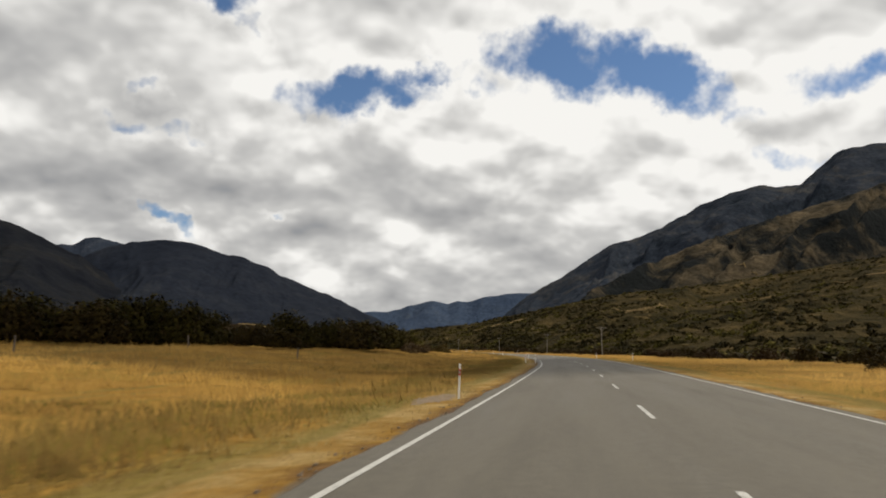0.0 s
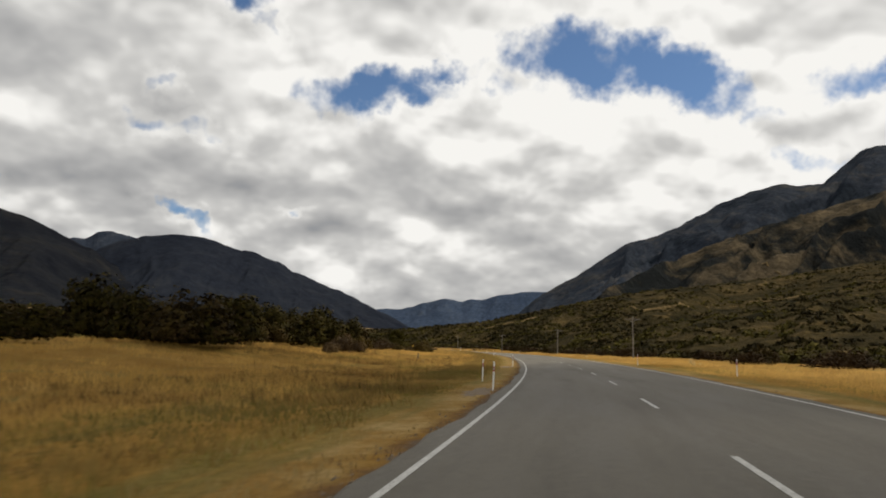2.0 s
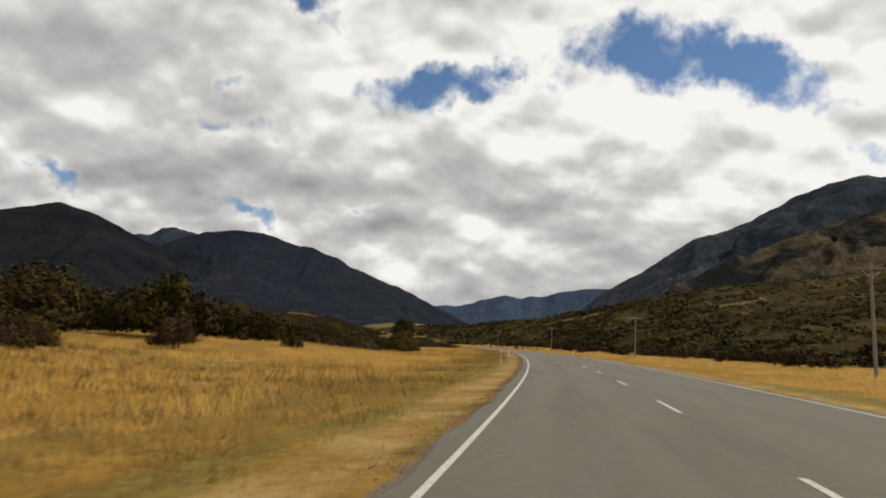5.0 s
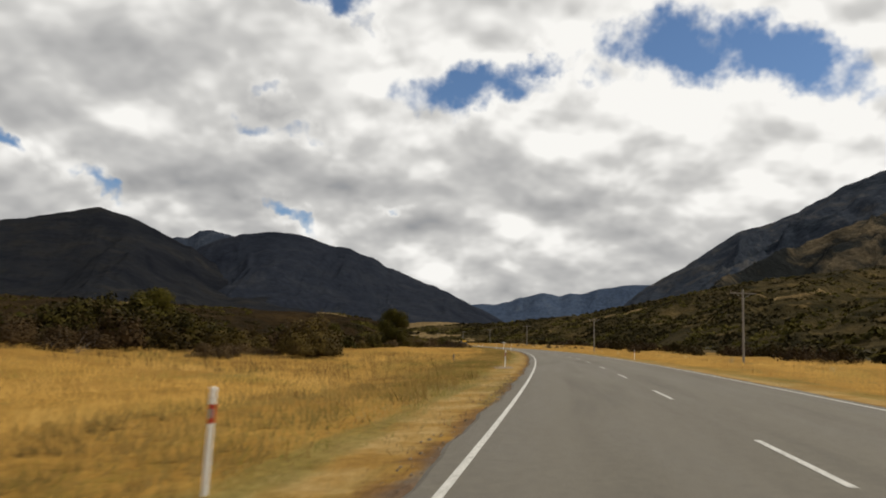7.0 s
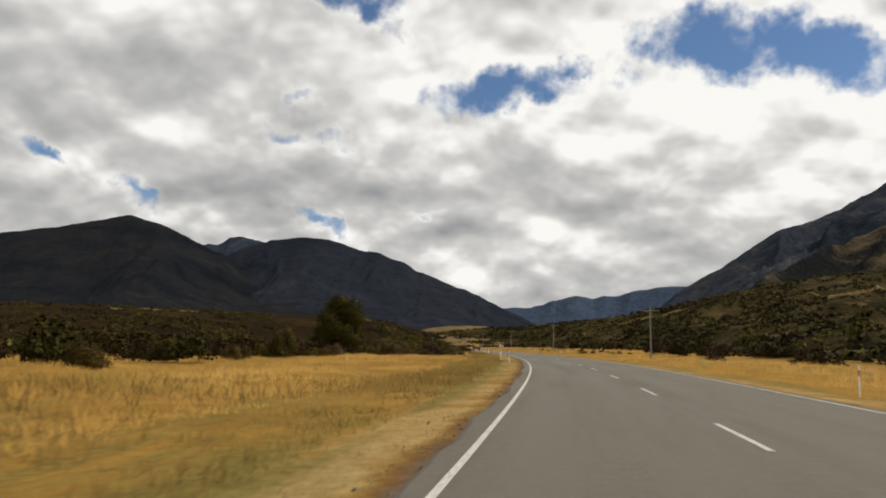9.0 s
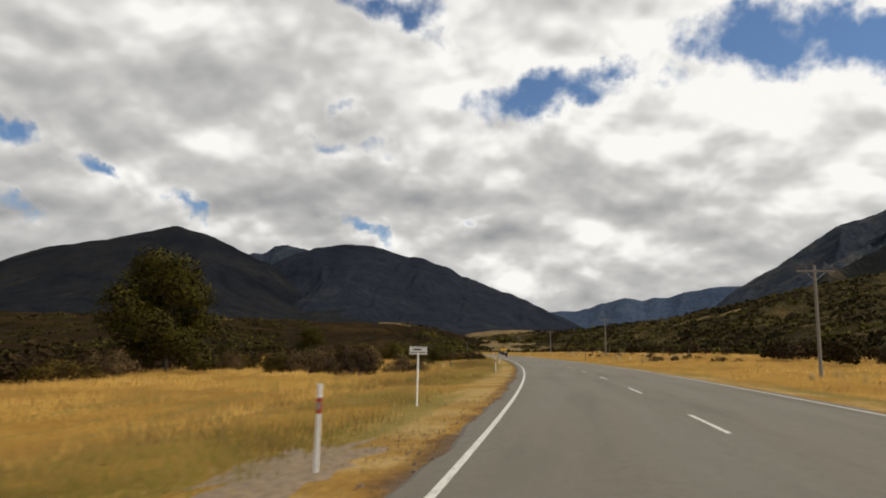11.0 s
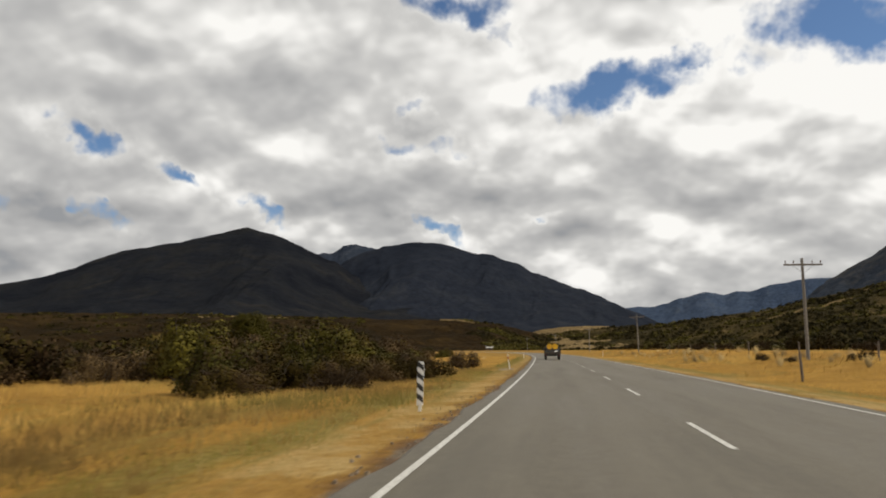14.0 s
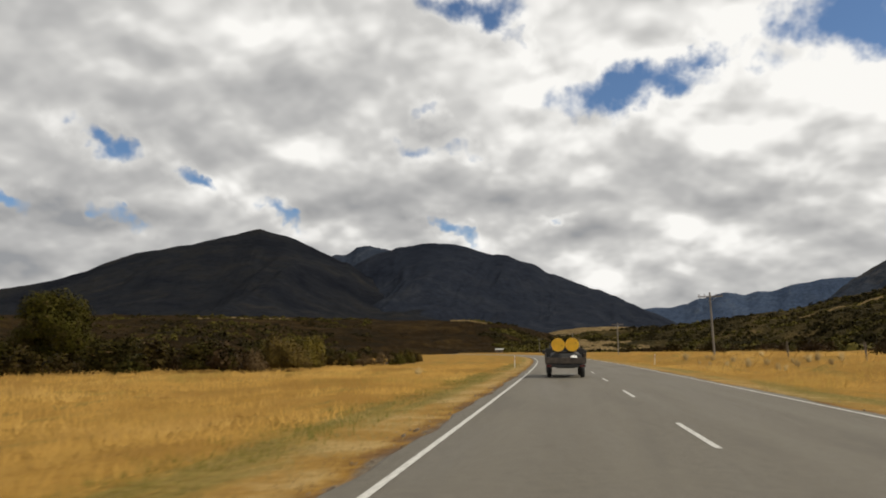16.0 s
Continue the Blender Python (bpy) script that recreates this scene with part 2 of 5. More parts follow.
def rod(bm, p, q, r0, r1=None, n=10):
    p, q = Vector(p), Vector(q)
    d = q - p
    m = Matrix.Translation((p + q) / 2) @ d.to_track_quat("Z", "Y").to_matrix().to_4x4()
    return bmesh.ops.create_cone(bm, cap_ends=True, segments=n, radius1=r0, radius2=r0 if r1 is None else r1, depth=d.length, matrix=m)["verts"]


# ---------------------------------------------------------------- materials
def plain(name, color, rough=0.6, metal=0.0, vary=0.12, scale=14.0, bump=0.0):
    m, k, b = material(name)
    n = k.noise(k.coords(), scale, 6.0, 0.6)
    n2 = k.noise(k.coords(), scale * 7, 3.0, 0.6)
    f = k.math("ADD", k.math("MULTIPLY", n, 0.7), k.math("MULTIPLY", n2, 0.3))
    lo, hi = tuple(c * (1 - vary * 2) for c in color), tuple(min(1.0, c * (1 + vary)) for c in color)
    k.put(b["Base Color"], k.ramp(f, [(0.3, lo), (0.7, hi)]))
    k.put(b["Roughness"], k.ramp(n, [(0.3, max(0.0, rough - 0.1)), (0.7, min(1.0, rough + 0.1))]))
    b["Metallic"].default_value = metal
    if bump:
        k.put(b["Normal"], k.bump(f, bump, 0.01))
    return m


def asphalt_material():
    m, k, b = material("chip_seal")
    uv = k.uv()
    u, s, _ = k.xyz(uv)
    pos = k.position()
    chips = k.noise(pos, 70.0, 3.0, 0.7)
    patch = k.noise(k.join(k.math("MULTIPLY", u, 0.8), k.math("MULTIPLY", s, 0.07), 0.0), 1.0, 6.0, 0.6)
    fine = k.noise(pos, 6.0, 6.0, 0.65)
    col = k.ramp(k.math("ADD", k.math("MULTIPLY", chips, 0.55), k.math("MULTIPLY", fine, 0.45)),
                 [(0.25, (0.05274, 0.0456, 0.03422)), (0.5, (0.09641, 0.0848, 0.06473)), (0.75, (0.1417, 0.1256, 0.09672))])
    # polished wheel tracks: lighter lanes and a darker strip between them
    def track(c, w):
        return k.math("SUBTRACT", 1.0, k.step(k.math("ABSOLUTE", k.math("SUBTRACT", u, c)), w * 0.3, w))
    worn = k.math("MAXIMUM", k.math("MAXIMUM", track(-2.6, 0.6), track(-1.0, 0.6)), k.math("MAXIMUM", track(1.2, 0.6), track(2.8, 0.6)))
    worn = k.math("MULTIPLY", worn, k.step(patch, 0.3, 0.6))
    col = k.mix(k.math("MULTIPLY", worn, 0.35), col, (0.1252, 0.112, 0.08705))
    col = k.mix(k.math("MULTIPLY", k.step(patch, 0.52, 0.68), 0.4), col, (0.07251, 0.0664, 0.0558))
    k.put(b["Base Color"], col)
    k.put(b["Roughness"], k.ramp(patch, [(0.3, 0.62), (0.7, 0.85)]))
    b["Specular IOR Level"].default_value = 0.35
    k.put(b["Normal"], k.bump(chips, 0.5, 0.012))
    return m


def paint_material():
    m, k, b = material("road_paint")
    pos = k.position()
    wear = k.noise(pos, 18.0, 6.0, 0.7)
    k.put(b["Base Color"], k.ramp(wear, [(0.36, (0.17, 0.1615, 0.1445)), (0.50, (0.442, 0.4335, 0.3995)), (0.72, (0.595, 0.5865, 0.5525))]))
    b["Roughness"].default_value = 0.6
    k.put(b["Normal"], k.bump(k.noise(pos, 90.0, 2.0), 0.35, 0.006))
    return m


def ground_material():
    m, k, b = material("dry_grassland")
    u, s, _ = k.xyz(k.uv())
    pos = k.position()
    n1, n2, n3 = k.noise(pos, 0.06, 5.0, 0.6), k.noise(pos, 0.45, 6.0, 0.62), k.noise(pos, 5.0, 5.0, 0.7)
    streak = k.noise(k.join(k.math("MULTIPLY", u, 0.9), k.math("MULTIPLY", s, 0.10), 0.0), 1.0, 5.0, 0.6)
    straw = k.ramp(k.math("ADD", k.math("MULTIPLY", n2, 0.5), k.math("MULTIPLY", n3, 0.5)),
                   [(0.28, (0.128, 0.0656, 0.012)), (0.5, (0.232, 0.128, 0.0256)), (0.72, (0.316, 0.192, 0.048))])
    green = k.ramp(n3, [(0.3, (0.088, 0.0704, 0.016)), (0.7, (0.18, 0.144, 0.04))])
    grass = k.mix(k.math("MULTIPLY", k.step(k.math("ADD", k.math("MULTIPLY", streak, 0.6), k.math("MULTIPLY", n1, 0.4)), 0.50, 0.62), 0.7), straw, green)
    gravel = k.ramp(k.noise(pos, 22.0, 4.0, 0.8), [(0.3, (0.068, 0.056, 0.0416)), (0.55, (0.144, 0.12, 0.0896)), (0.75, (0.24, 0.208, 0.168))])
    rub = k.ramp(n2, [(0.3, (0.088, 0.048, 0.024)), (0.7, (0.2, 0.152, 0.096))])
    gravel = k.mix(k.math("MULTIPLY", k.step(n2, 0.45, 0.6), 0.5), gravel, rub)
    scrub = k.ramp(k.math("ADD", k.math("MULTIPLY", n2, 0.55), k.math("MULTIPLY", n1, 0.45)),
                   [(0.36, (0.0104, 0.0104, 0.0048)), (0.5, (0.0272, 0.0224, 0.0096)), (0.62, (0.068, 0.0464, 0.0192))])
    au = k.math("MAXIMUM", k.math("MULTIPLY", u, -1.0), k.math("SUBTRACT", u, 0.4))
    rag = k.math("ADD", au, k.math("MULTIPLY", k.math("SUBTRACT", k.noise(pos, 0.9, 5.0, 0.65), 0.5), 0.7))
    col = k.mix(k.step(rag, 3.78, 3.95), gravel, grass)
    pale = k.ramp(k.math("ADD", k.math("MULTIPLY", n3, 0.6), k.math("MULTIPLY", n2, 0.4)), [(0.3, (0.176, 0.12, 0.0464)), (0.5, (0.304, 0.22, 0.096)), (0.7, (0.416, 0.32, 0.164))])
    strip_ = k.math("MULTIPLY", k.step(rag, 3.95, 4.3), k.math("SUBTRACT", 1.0, k.step(rag, 5.0, 5.7)))
    col = k.mix(k.math("MULTIPLY", strip_, k.math("ADD", 0.15, k.math("MULTIPLY", k.step(n2, 0.42, 0.58), 0.45))), col, pale)
    soil = k.ramp(n3, [(0.3, (0.0416, 0.0232, 0.0128)), (0.7, (0.132, 0.0736, 0.04))])
    bare = k.math("MULTIPLY", k.math("SUBTRACT", 1.0, k.step(rag, 3.92, 4.28)), k.step(k.noise(pos, 0.5, 5.0, 0.65), 0.38, 0.56))
    col = k.mix(k.math("MULTIPLY", bare, 0.7), col, soil)
    soft = k.math("MULTIPLY", k.step(rag, 4.7, 5.1), k.math("SUBTRACT", 1.0, k.step(rag, 5.8, 6.9)))
    col = k.mix(k.math("MULTIPLY", soft, k.math("MULTIPLY", k.step(streak, 0.40, 0.56), 0.75)), col, green)
    side = k.math("ADD", k.math("MULTIPLY", k.step(u, 0.0, 1.0), -16.0), 46.0)
    wide = k.math("ADD", au, k.math("MULTIPLY", k.math("SUBTRACT", n1, 0.5), 50.0))
    col = k.mix(k.step(wide, side, k.math("ADD", side, 22.0)), col, scrub)
    k.put(b["Base Color"], col)
    b["Roughness"].default_value = 0.95
    b["Specular IOR Level"].default_value = 0.05
    k.put(b["Normal"], k.bump(k.math("ADD", n3, n2), 0.6, 0.10))
    return m


def mountain_material(name, stops, patch, scale, forest=(0.020, 0.024, 0.018), cover=0.5, relief=0.8):
    """Tussock, scree and forest on a mountainside; far ones are given colours with haze and shade in."""
    m, k, b = material(name)
    pos = k.position()
    n = k.noise(pos, scale, 8.0, 0.62, 0.4)
    n2 = k.noise(pos, scale * 5, 6.0, 0.65)
    x, y, z = k.xyz(pos)
    col = k.ramp(k.math("ADD", k.math("MULTIPLY", n, 0.6), k.math("MULTIPLY", n2, 0.4)), stops)
    gully = k.noise(k.join(k.math("MULTIPLY", x, 1.0), k.math("MULTIPLY", y, 0.35), k.math("MULTIPLY", z, 0.4)), scale * 3.2, 6.0, 0.6, 0.8)
    col = k.mix(k.math("MULTIPLY", k.step(gully, 0.58, 0.70), 0.5), col, patch)
    col = k.mix(k.math("MULTIPLY", k.step(k.math("ADD", n, k.math("MULTIPLY", n2, 0.25)), cover, cover + 0.12), 0.85), forest, col)
    fleck = k.noise(pos, scale * 21, 4.0, 0.7)
    col = k.mix(0.45, col, k.ramp(fleck, [(0.34, 0.45), (0.5, 0.95), (0.68, 1.7)]), "MULTIPLY")
    k.put(b["Base Color"], col)
    b["Roughness"].default_value = 0.95
    b["Specular IOR Level"].default_value = 0.015
    k.put(b["Normal"], k.bump(k.math("ADD", gully, n2), relief, 14.0))
    return m


def blade_material(name, straw, green, share):
    m, k, b = material(name)
    r = k.island()
    pos = k.position()
    n, n2, n3 = k.noise(pos, 0.16, 4.0, 0.6), k.noise(pos, 0.33, 4.0, 0.6, 0.6), k.noise(pos, 0.07, 3.0, 0.55)
    f = k.math("ADD", k.math("MULTIPLY", r, 0.16), k.math("ADD", k.math("MULTIPLY", n2, 1.15), k.math("ADD", k.math("MULTIPLY", n3, 0.9), -0.62)))
    col = k.ramp(f, [(0.0, straw[0]), (0.5, straw[1]), (1.0, straw[2])])
    # rank brown patches where old growth has fallen over
    brown = tuple(c * q for c, q in zip(straw[0], (0.74, 0.72, 0.80)))
    col = k.mix(k.math("MULTIPLY", k.step(k.math("ADD", n, k.math("MULTIPLY", n2, 0.4)), 0.63, 0.82), 0.75), col, brown)
    gcol = k.ramp(r, [(0.0, green[0]), (1.0, green[1])])
    k.put(b["Base Color"], k.mix(k.math("MULTIPLY", k.step(k.noise(pos, 0.13, 4.0, 0.6, 0.5), share, share + 0.14), 0.8), col, gcol))
    b["Roughness"].default_value = 0.8
    b["Specular IOR Level"].default_value = 0.06
    return m


def leaf_material(name, dark, mid, light):
    m, k, b = material(name)
    r, o = k.island(), k.each()
    n = k.noise(k.position(), 0.9, 3.0, 0.6)
    f = k.math("ADD", k.math("MULTIPLY", r, 0.14), k.math("ADD", k.math("MULTIPLY", n, 0.66), k.math("MULTIPLY", o, 0.34)))
    # dead brown sprays among the living ones
    dead = k.ramp(r, [(0.0, (0.018, 0.011, 0.006)), (1.0, (0.095, 0.060, 0.029))])
    col = k.ramp(f, [(0.30, dark), (0.56, mid), (0.90, light)])
    k.put(b["Base Color"], k.mix(k.math("MULTIPLY", k.step(k.noise(k.position(), 1.7, 3.0, 0.6), 0.54, 0.66), 0.6), col, dead))
    b["Roughness"].default_value = 0.7
    b["Specular IOR Level"].default_value = 0.04
    return m


M_ROAD, M_PAINT, M_GROUND = asphalt_material(), paint_material(), ground_material()
# cloud shade and some blue haze are put into this near-black colour
M_LEFT = mountain_material("shaded_beech_mountain", [(0.3, (0.0056, 0.0068, 0.0098)), (0.5, (0.0091, 0.0103, 0.0133)), (0.68, (0.0196, 0.0185, 0.0164))], (0.0287, 0.0259, 0.0210), 0.0026, (0.0044, 0.0054, 0.0085), 0.48, 0.9)
# bluer with distance: haze, and cloud shade on the massif, painted into the colours
M_BACK = mountain_material("hazed_back_mountain", [(0.3, (0.0081, 0.0103, 0.0163)), (0.5, (0.0127, 0.0157, 0.0233)), (0.7, (0.0221, 0.0248, 0.0310))], (0.0306, 0.0326, 0.0362), 0.0022, (0.0068, 0.0091, 0.0151), 0.44, 0.35)
M_PEAK = mountain_material("hazed_peak_mountain", [(0.3, (0.0141, 0.0194, 0.0317)), (0.5, (0.0211, 0.0273, 0.0405)), (0.7, (0.0317, 0.0378, 0.0493))], (0.0405, 0.0458, 0.0546), 0.0022, (0.0123, 0.0176, 0.0299), 0.44, 0.35)
# the blue of distance haze is put into this range's base colours
M_FAR = mountain_material("hazed_far_range", [(0.3, (0.0256, 0.0384, 0.0672)), (0.5, (0.0344, 0.0496, 0.0816)), (0.7, (0.048, 0.064, 0.0944))], (0.072, 0.084, 0.104), 0.0025, (0.0272, 0.04, 0.0664), 0.42)
# distance haze and shadow are put into the slate-blue colours
M_RIGHT = mountain_material("hazed_scree_mountain", [(0.3, (0.0117, 0.0158, 0.0251)), (0.5, (0.0240, 0.0293, 0.0401)), (0.68, (0.0658, 0.0602, 0.0502))], (0.0813, 0.0768, 0.0736), 0.0024, (0.0101, 0.0143, 0.0209), 0.46)
# tan and dark contrast holds sunlit ribs and shaded gullies besides the forest
M_SPUR = mountain_material("lit_tussock_spur", [(0.3, (0.0196, 0.0179, 0.0132)), (0.5, (0.0483, 0.0392, 0.0253)), (0.68, (0.1437, 0.1075, 0.0638))], (0.0115, 0.0123, 0.0110), 0.0038, (0.0086, 0.0101, 0.0105), 0.55, 1.0)
M_HILL = mountain_material("scrub_hill", [(0.3, (0.0151, 0.0124, 0.0056)), (0.5, (0.0389, 0.0302, 0.0124)), (0.70, (0.1242, 0.0853, 0.0335))], (0.2052, 0.1393, 0.0562), 0.012, (0.0140, 0.0124, 0.0054), 0.46)
M_LEAF = leaf_material("manuka_leaf", (0.0111, 0.0078, 0.0018), (0.0410, 0.0287, 0.0057), (0.1040, 0.0708, 0.0144))
M_LEAF_GREEN = leaf_material("broom_leaf", (0.0123, 0.0120, 0.0023), (0.0455, 0.0403, 0.0067), (0.1196, 0.0976, 0.0155))
M_LEAF_TALL = leaf_material("tall_manuka_leaf", (0.0105, 0.0094, 0.0022), (0.0520, 0.0420, 0.0078), (0.1560, 0.1180, 0.0200))
M_LEAF_MIX = leaf_material("mixed_leaf", (0.0140, 0.0097, 0.0030), (0.0560, 0.0390, 0.0100), (0.1450, 0.1000, 0.0240))
M_LEAF_TREE = leaf_material("tree_leaf", (0.0106, 0.0103, 0.0016), (0.0428, 0.0379, 0.0049), (0.1071, 0.0865, 0.0109))
M_LEAF_BROWN = leaf_material("matagouri_leaf", (0.0156, 0.0093, 0.0041), (0.0560, 0.0352, 0.0151), (0.1338, 0.0880, 0.0391))
M_BARK = plain("bark", (0.075, 0.058, 0.045), 0.9, bump=0.6)
M_WHITE = plain("white_plastic", (0.82, 0.82, 0.80), 0.45, vary=0.08)
M_RED = plain("red_reflector", (0.40, 0.035, 0.02), 0.35, vary=0.1)
M_WOOD = plain("weathered_wood", (0.14, 0.11, 0.085), 0.9, vary=0.25, bump=0.5)
M_POLE = plain("pole_wood", (0.21, 0.19, 0.165), 0.9, vary=0.25, bump=0.4)
M_BLACK = plain("black_paint", (0.02, 0.02, 0.02), 0.5)
M_STEEL = plain("galvanised_steel", (0.42, 0.43, 0.44), 0.45, 0.8, vary=0.1)

M_STRAWHILL = mountain_material("golden_hill", [(0.3, (0.112, 0.076, 0.0336)), (0.5, (0.192, 0.1344, 0.0624)), (0.7, (0.272, 0.2, 0.1))], (0.064, 0.0496, 0.024), 0.016, (0.032, 0.0288, 0.0128), 0.40)
M_DARKHILL = mountain_material("heather_hill", [(0.3, (0.0094, 0.0057, 0.0025)), (0.5, (0.0199, 0.0120, 0.0044)), (0.7, (0.0544, 0.0336, 0.0110))], (0.0626, 0.0407, 0.0146), 0.013, (0.0136, 0.0098, 0.0044), 0.47)


def scrub_material():
    m, k, b = material("scrub_leaf")
    pos = k.position()
    r, n, n2 = k.island(), k.noise(pos, 0.018, 4.0, 0.6), k.noise(pos, 0.16, 3.0, 0.6)
    f = k.math("ADD", k.math("MULTIPLY", r, 0.45), k.math("MULTIPLY", n2, 0.6))
    dark = k.ramp(f, [(0.2, (0.0071, 0.0066, 0.0029)), (0.55, (0.0214, 0.0173, 0.0059)), (1.0, (0.0612, 0.0449, 0.0137))])
    lush = k.ramp(f, [(0.2, (0.0190, 0.0185, 0.0048)), (0.55, (0.0660, 0.0560, 0.0118)), (1.0, (0.1380, 0.1090, 0.0255))])
    k.put(b["Base Color"], k.mix(k.step(n, 0.45, 0.61), dark, lush))
    b["Roughness"].default_value = 0.75
    b["Specular IOR Level"].default_value = 0.03
    return m


M_SCRUB = scrub_material()
M_STRAW = blade_material("dry_blades", ((0.2550, 0.1402, 0.0306), (0.4000, 0.2342, 0.0576), (0.5200, 0.3360, 0.1080)), ((0.1500, 0.1075, 0.0225), (0.2600, 0.1824, 0.0450)), 0.54)
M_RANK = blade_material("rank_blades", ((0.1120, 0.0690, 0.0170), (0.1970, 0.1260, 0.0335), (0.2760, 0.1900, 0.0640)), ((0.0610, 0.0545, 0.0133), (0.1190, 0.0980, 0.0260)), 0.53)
M_VERGE = blade_material("verge_blades", ((0.1834, 0.1234, 0.0427), (0.2962, 0.2116, 0.0827), (0.3808, 0.2891, 0.1378)), ((0.0776, 0.0705, 0.0165), (0.1692, 0.1410, 0.0448)), 0.52)
M_TUSSOCK = blade_material("tussock_blades", ((0.2624, 0.1763, 0.0656), (0.3936, 0.2829, 0.123), (0.5084, 0.3936, 0.205)), ((0.164, 0.1271, 0.041), (0.2952, 0.2296, 0.0902)), 0.58)
M_GREEN = blade_material("green_blades", ((0.0984, 0.082, 0.01476), (0.1435, 0.1164, 0.02214), (0.205, 0.1558, 0.03772)), ((0.0697, 0.06724, 0.01066), (0.1271, 0.1099, 0.0205)), 0.47)
M_RIM = blade_material("dead_rim_blades", ((0.070, 0.042, 0.022), (0.140, 0.088, 0.046), (0.25, 0.170, 0.090)), ((0.085, 0.068, 0.03), (0.17, 0.13, 0.055)), 0.56)
M_STONE = plain("verge_stone", (0.205, 0.1558, 0.1066), 0.9, vary=0.3, scale=20.0)
M_SOFT = blade_material("soft_green_blades", ((0.164, 0.123, 0.041), (0.2214, 0.1681, 0.0615), (0.2952, 0.2214, 0.0902)), ((0.1066, 0.0984, 0.0246), (0.1804, 0.1558, 0.0451)), 0.42)
M_BROWN = blade_material("brown_blades", ((0.085, 0.050, 0.014), (0.150, 0.090, 0.024), (0.23, 0.140, 0.042)), ((0.070, 0.062, 0.014), (0.140, 0.110, 0.026)), 0.50)
M_INSUL = plain("brown_ceramic", (0.10, 0.05, 0.03), 0.3)
M_UTE = plain("dark_car_paint", (0.035, 0.037, 0.042), 0.35, 0.2, vary=0.2)
M_DECK = plain("scuffed_deck", (0.085, 0.066, 0.050), 0.75, vary=0.45, scale=5)
M_GLASS = plain("dark_glass", (0.01, 0.012, 0.014), 0.08, vary=0.02)
M_RUBBER = plain("tyre_rubber", (0.022, 0.022, 0.022), 0.8)
M_YELLOW = plain("yellow_plastic", (0.86, 0.47, 0.015), 0.4, vary=0.08, scale=5)
M_YELLOW2 = plain("orange_plastic", (0.62, 0.30, 0.02), 0.45, vary=0.08)
M_LAMP = plain("dull_red_lens", (0.11, 0.016, 0.012), 0.3, vary=0.1)
M_TARP = plain("dark_tarpaulin", (0.020, 0.019, 0.018), 0.7, vary=0.3, scale=4)
M_IRON = plain("pale_iron", (0.36, 0.35, 0.32), 0.5, 0.3, vary=0.15, scale=3)

# ---------------------------------------------------------------- ground
us = np.concatenate([-np.geomspace(4700, 62, 34), np.linspace(-58, -12, 24), np.linspace(-11, 11, 45), np.linspace(12, 58, 24), np.geomspace(62, 4700, 34)])
ys = np.concatenate([-np.geomspace(4000, 45, 18), np.arange(-40, 560, 2.5), np.geomspace(562, 4900, 60)])
YY, UU = np.meshgrid(ys, us, indexing="ij")
hh = np.interp(YY, _Y, _H)
XX = np.interp(YY, _Y, _X) + UU / np.cos(hh)
ZZ = ground_z(XX, YY)
nu = len(us)
idx = np.arange(len(ys) * nu).reshape(len(ys), nu)
quads = np.stack([idx[:-1, :-1], idx[:-1, 1:], idx[1:, 1:], idx[1:, :-1]], -1).reshape(-1, 4)
me = mesh_of("ground", np.stack([XX, YY, ZZ], -1).reshape(-1, 3), quads, M_GROUND, True)
lay = me.uv_layers.new(name="road")
loops = np.empty(len(me.loops), np.int32)
me.loops.foreach_get("vertex_index", loops)
lay.data.foreach_set("uv", np.stack([UU.reshape(-1)[loops], YY.reshape(-1)[loops]], -1).reshape(-1).astype(np.float32))
ground = tagged(new("ground", me), "dry golden grass plain with green patches and gravel verges", "ground", kind="structure")


def strip(name, s0, s1, edges, z, mat, ds=1.0):
    """A ribbon along the road; edges: its rows across, from left to right; z: heights."""
    ss = np.arange(s0, s1 + ds * 0.5, ds)
    vs, fs, uvs = [], [], []
    n = len(edges)
    for i, s in enumerate(ss):
        for j, u in enumerate(edges):
            uu = u(s) if callable(u) else u
            px, py = on_road(s, uu)
            vs.append((px, py, z[j] + float(bank_z(s, uu))))
            uvs.append((uu, s))
            if i and j:
                a = i * n + j
                fs.append((a - n - 1, a - n, a, a - 1))
    me = mesh_of(name, vs, fs, mat)
    lay = me.uv_layers.new(name="road")
    for lp in me.loops:
        lay.data[lp.index].uv = uvs[lp.vertex_index]
    return me


def ragged_left(s):
    return -3.74 + 0.05 * math.sin(s * 0.5) + 0.04 * math.sin(s * 1.3 + 1) + 0.02 * math.sin(s * 3.1)


def ragged_right(s):
    return 4.15 + 0.07 * math.sin(s * 0.45 + 2) + 0.05 * math.sin(s * 1.2) + 0.02 * math.sin(s * 2.9)


road = tagged(new("road", strip("road", -50, 1300, [lambda s: ragged_left(s) - 0.12, ragged_left, -3.4, 0.0, 3.8, ragged_right, lambda s: ragged_right(s) + 0.12],
              [-0.06, -0.008, 0.0, 0.015, 0.0, -0.008, -0.06], M_ROAD, 0.5)), "worn grey chip-seal two-lane road", "road", kind="structure")
for u in (-3.4, 3.8):
    tagged(new("edge_line", strip("edge_line", -50, 900, [u - 0.044, u + 0.044], [0.006, 0.006], M_PAINT, 2.0)), "solid white painted edge line on the road", "road marking", "edge lines")
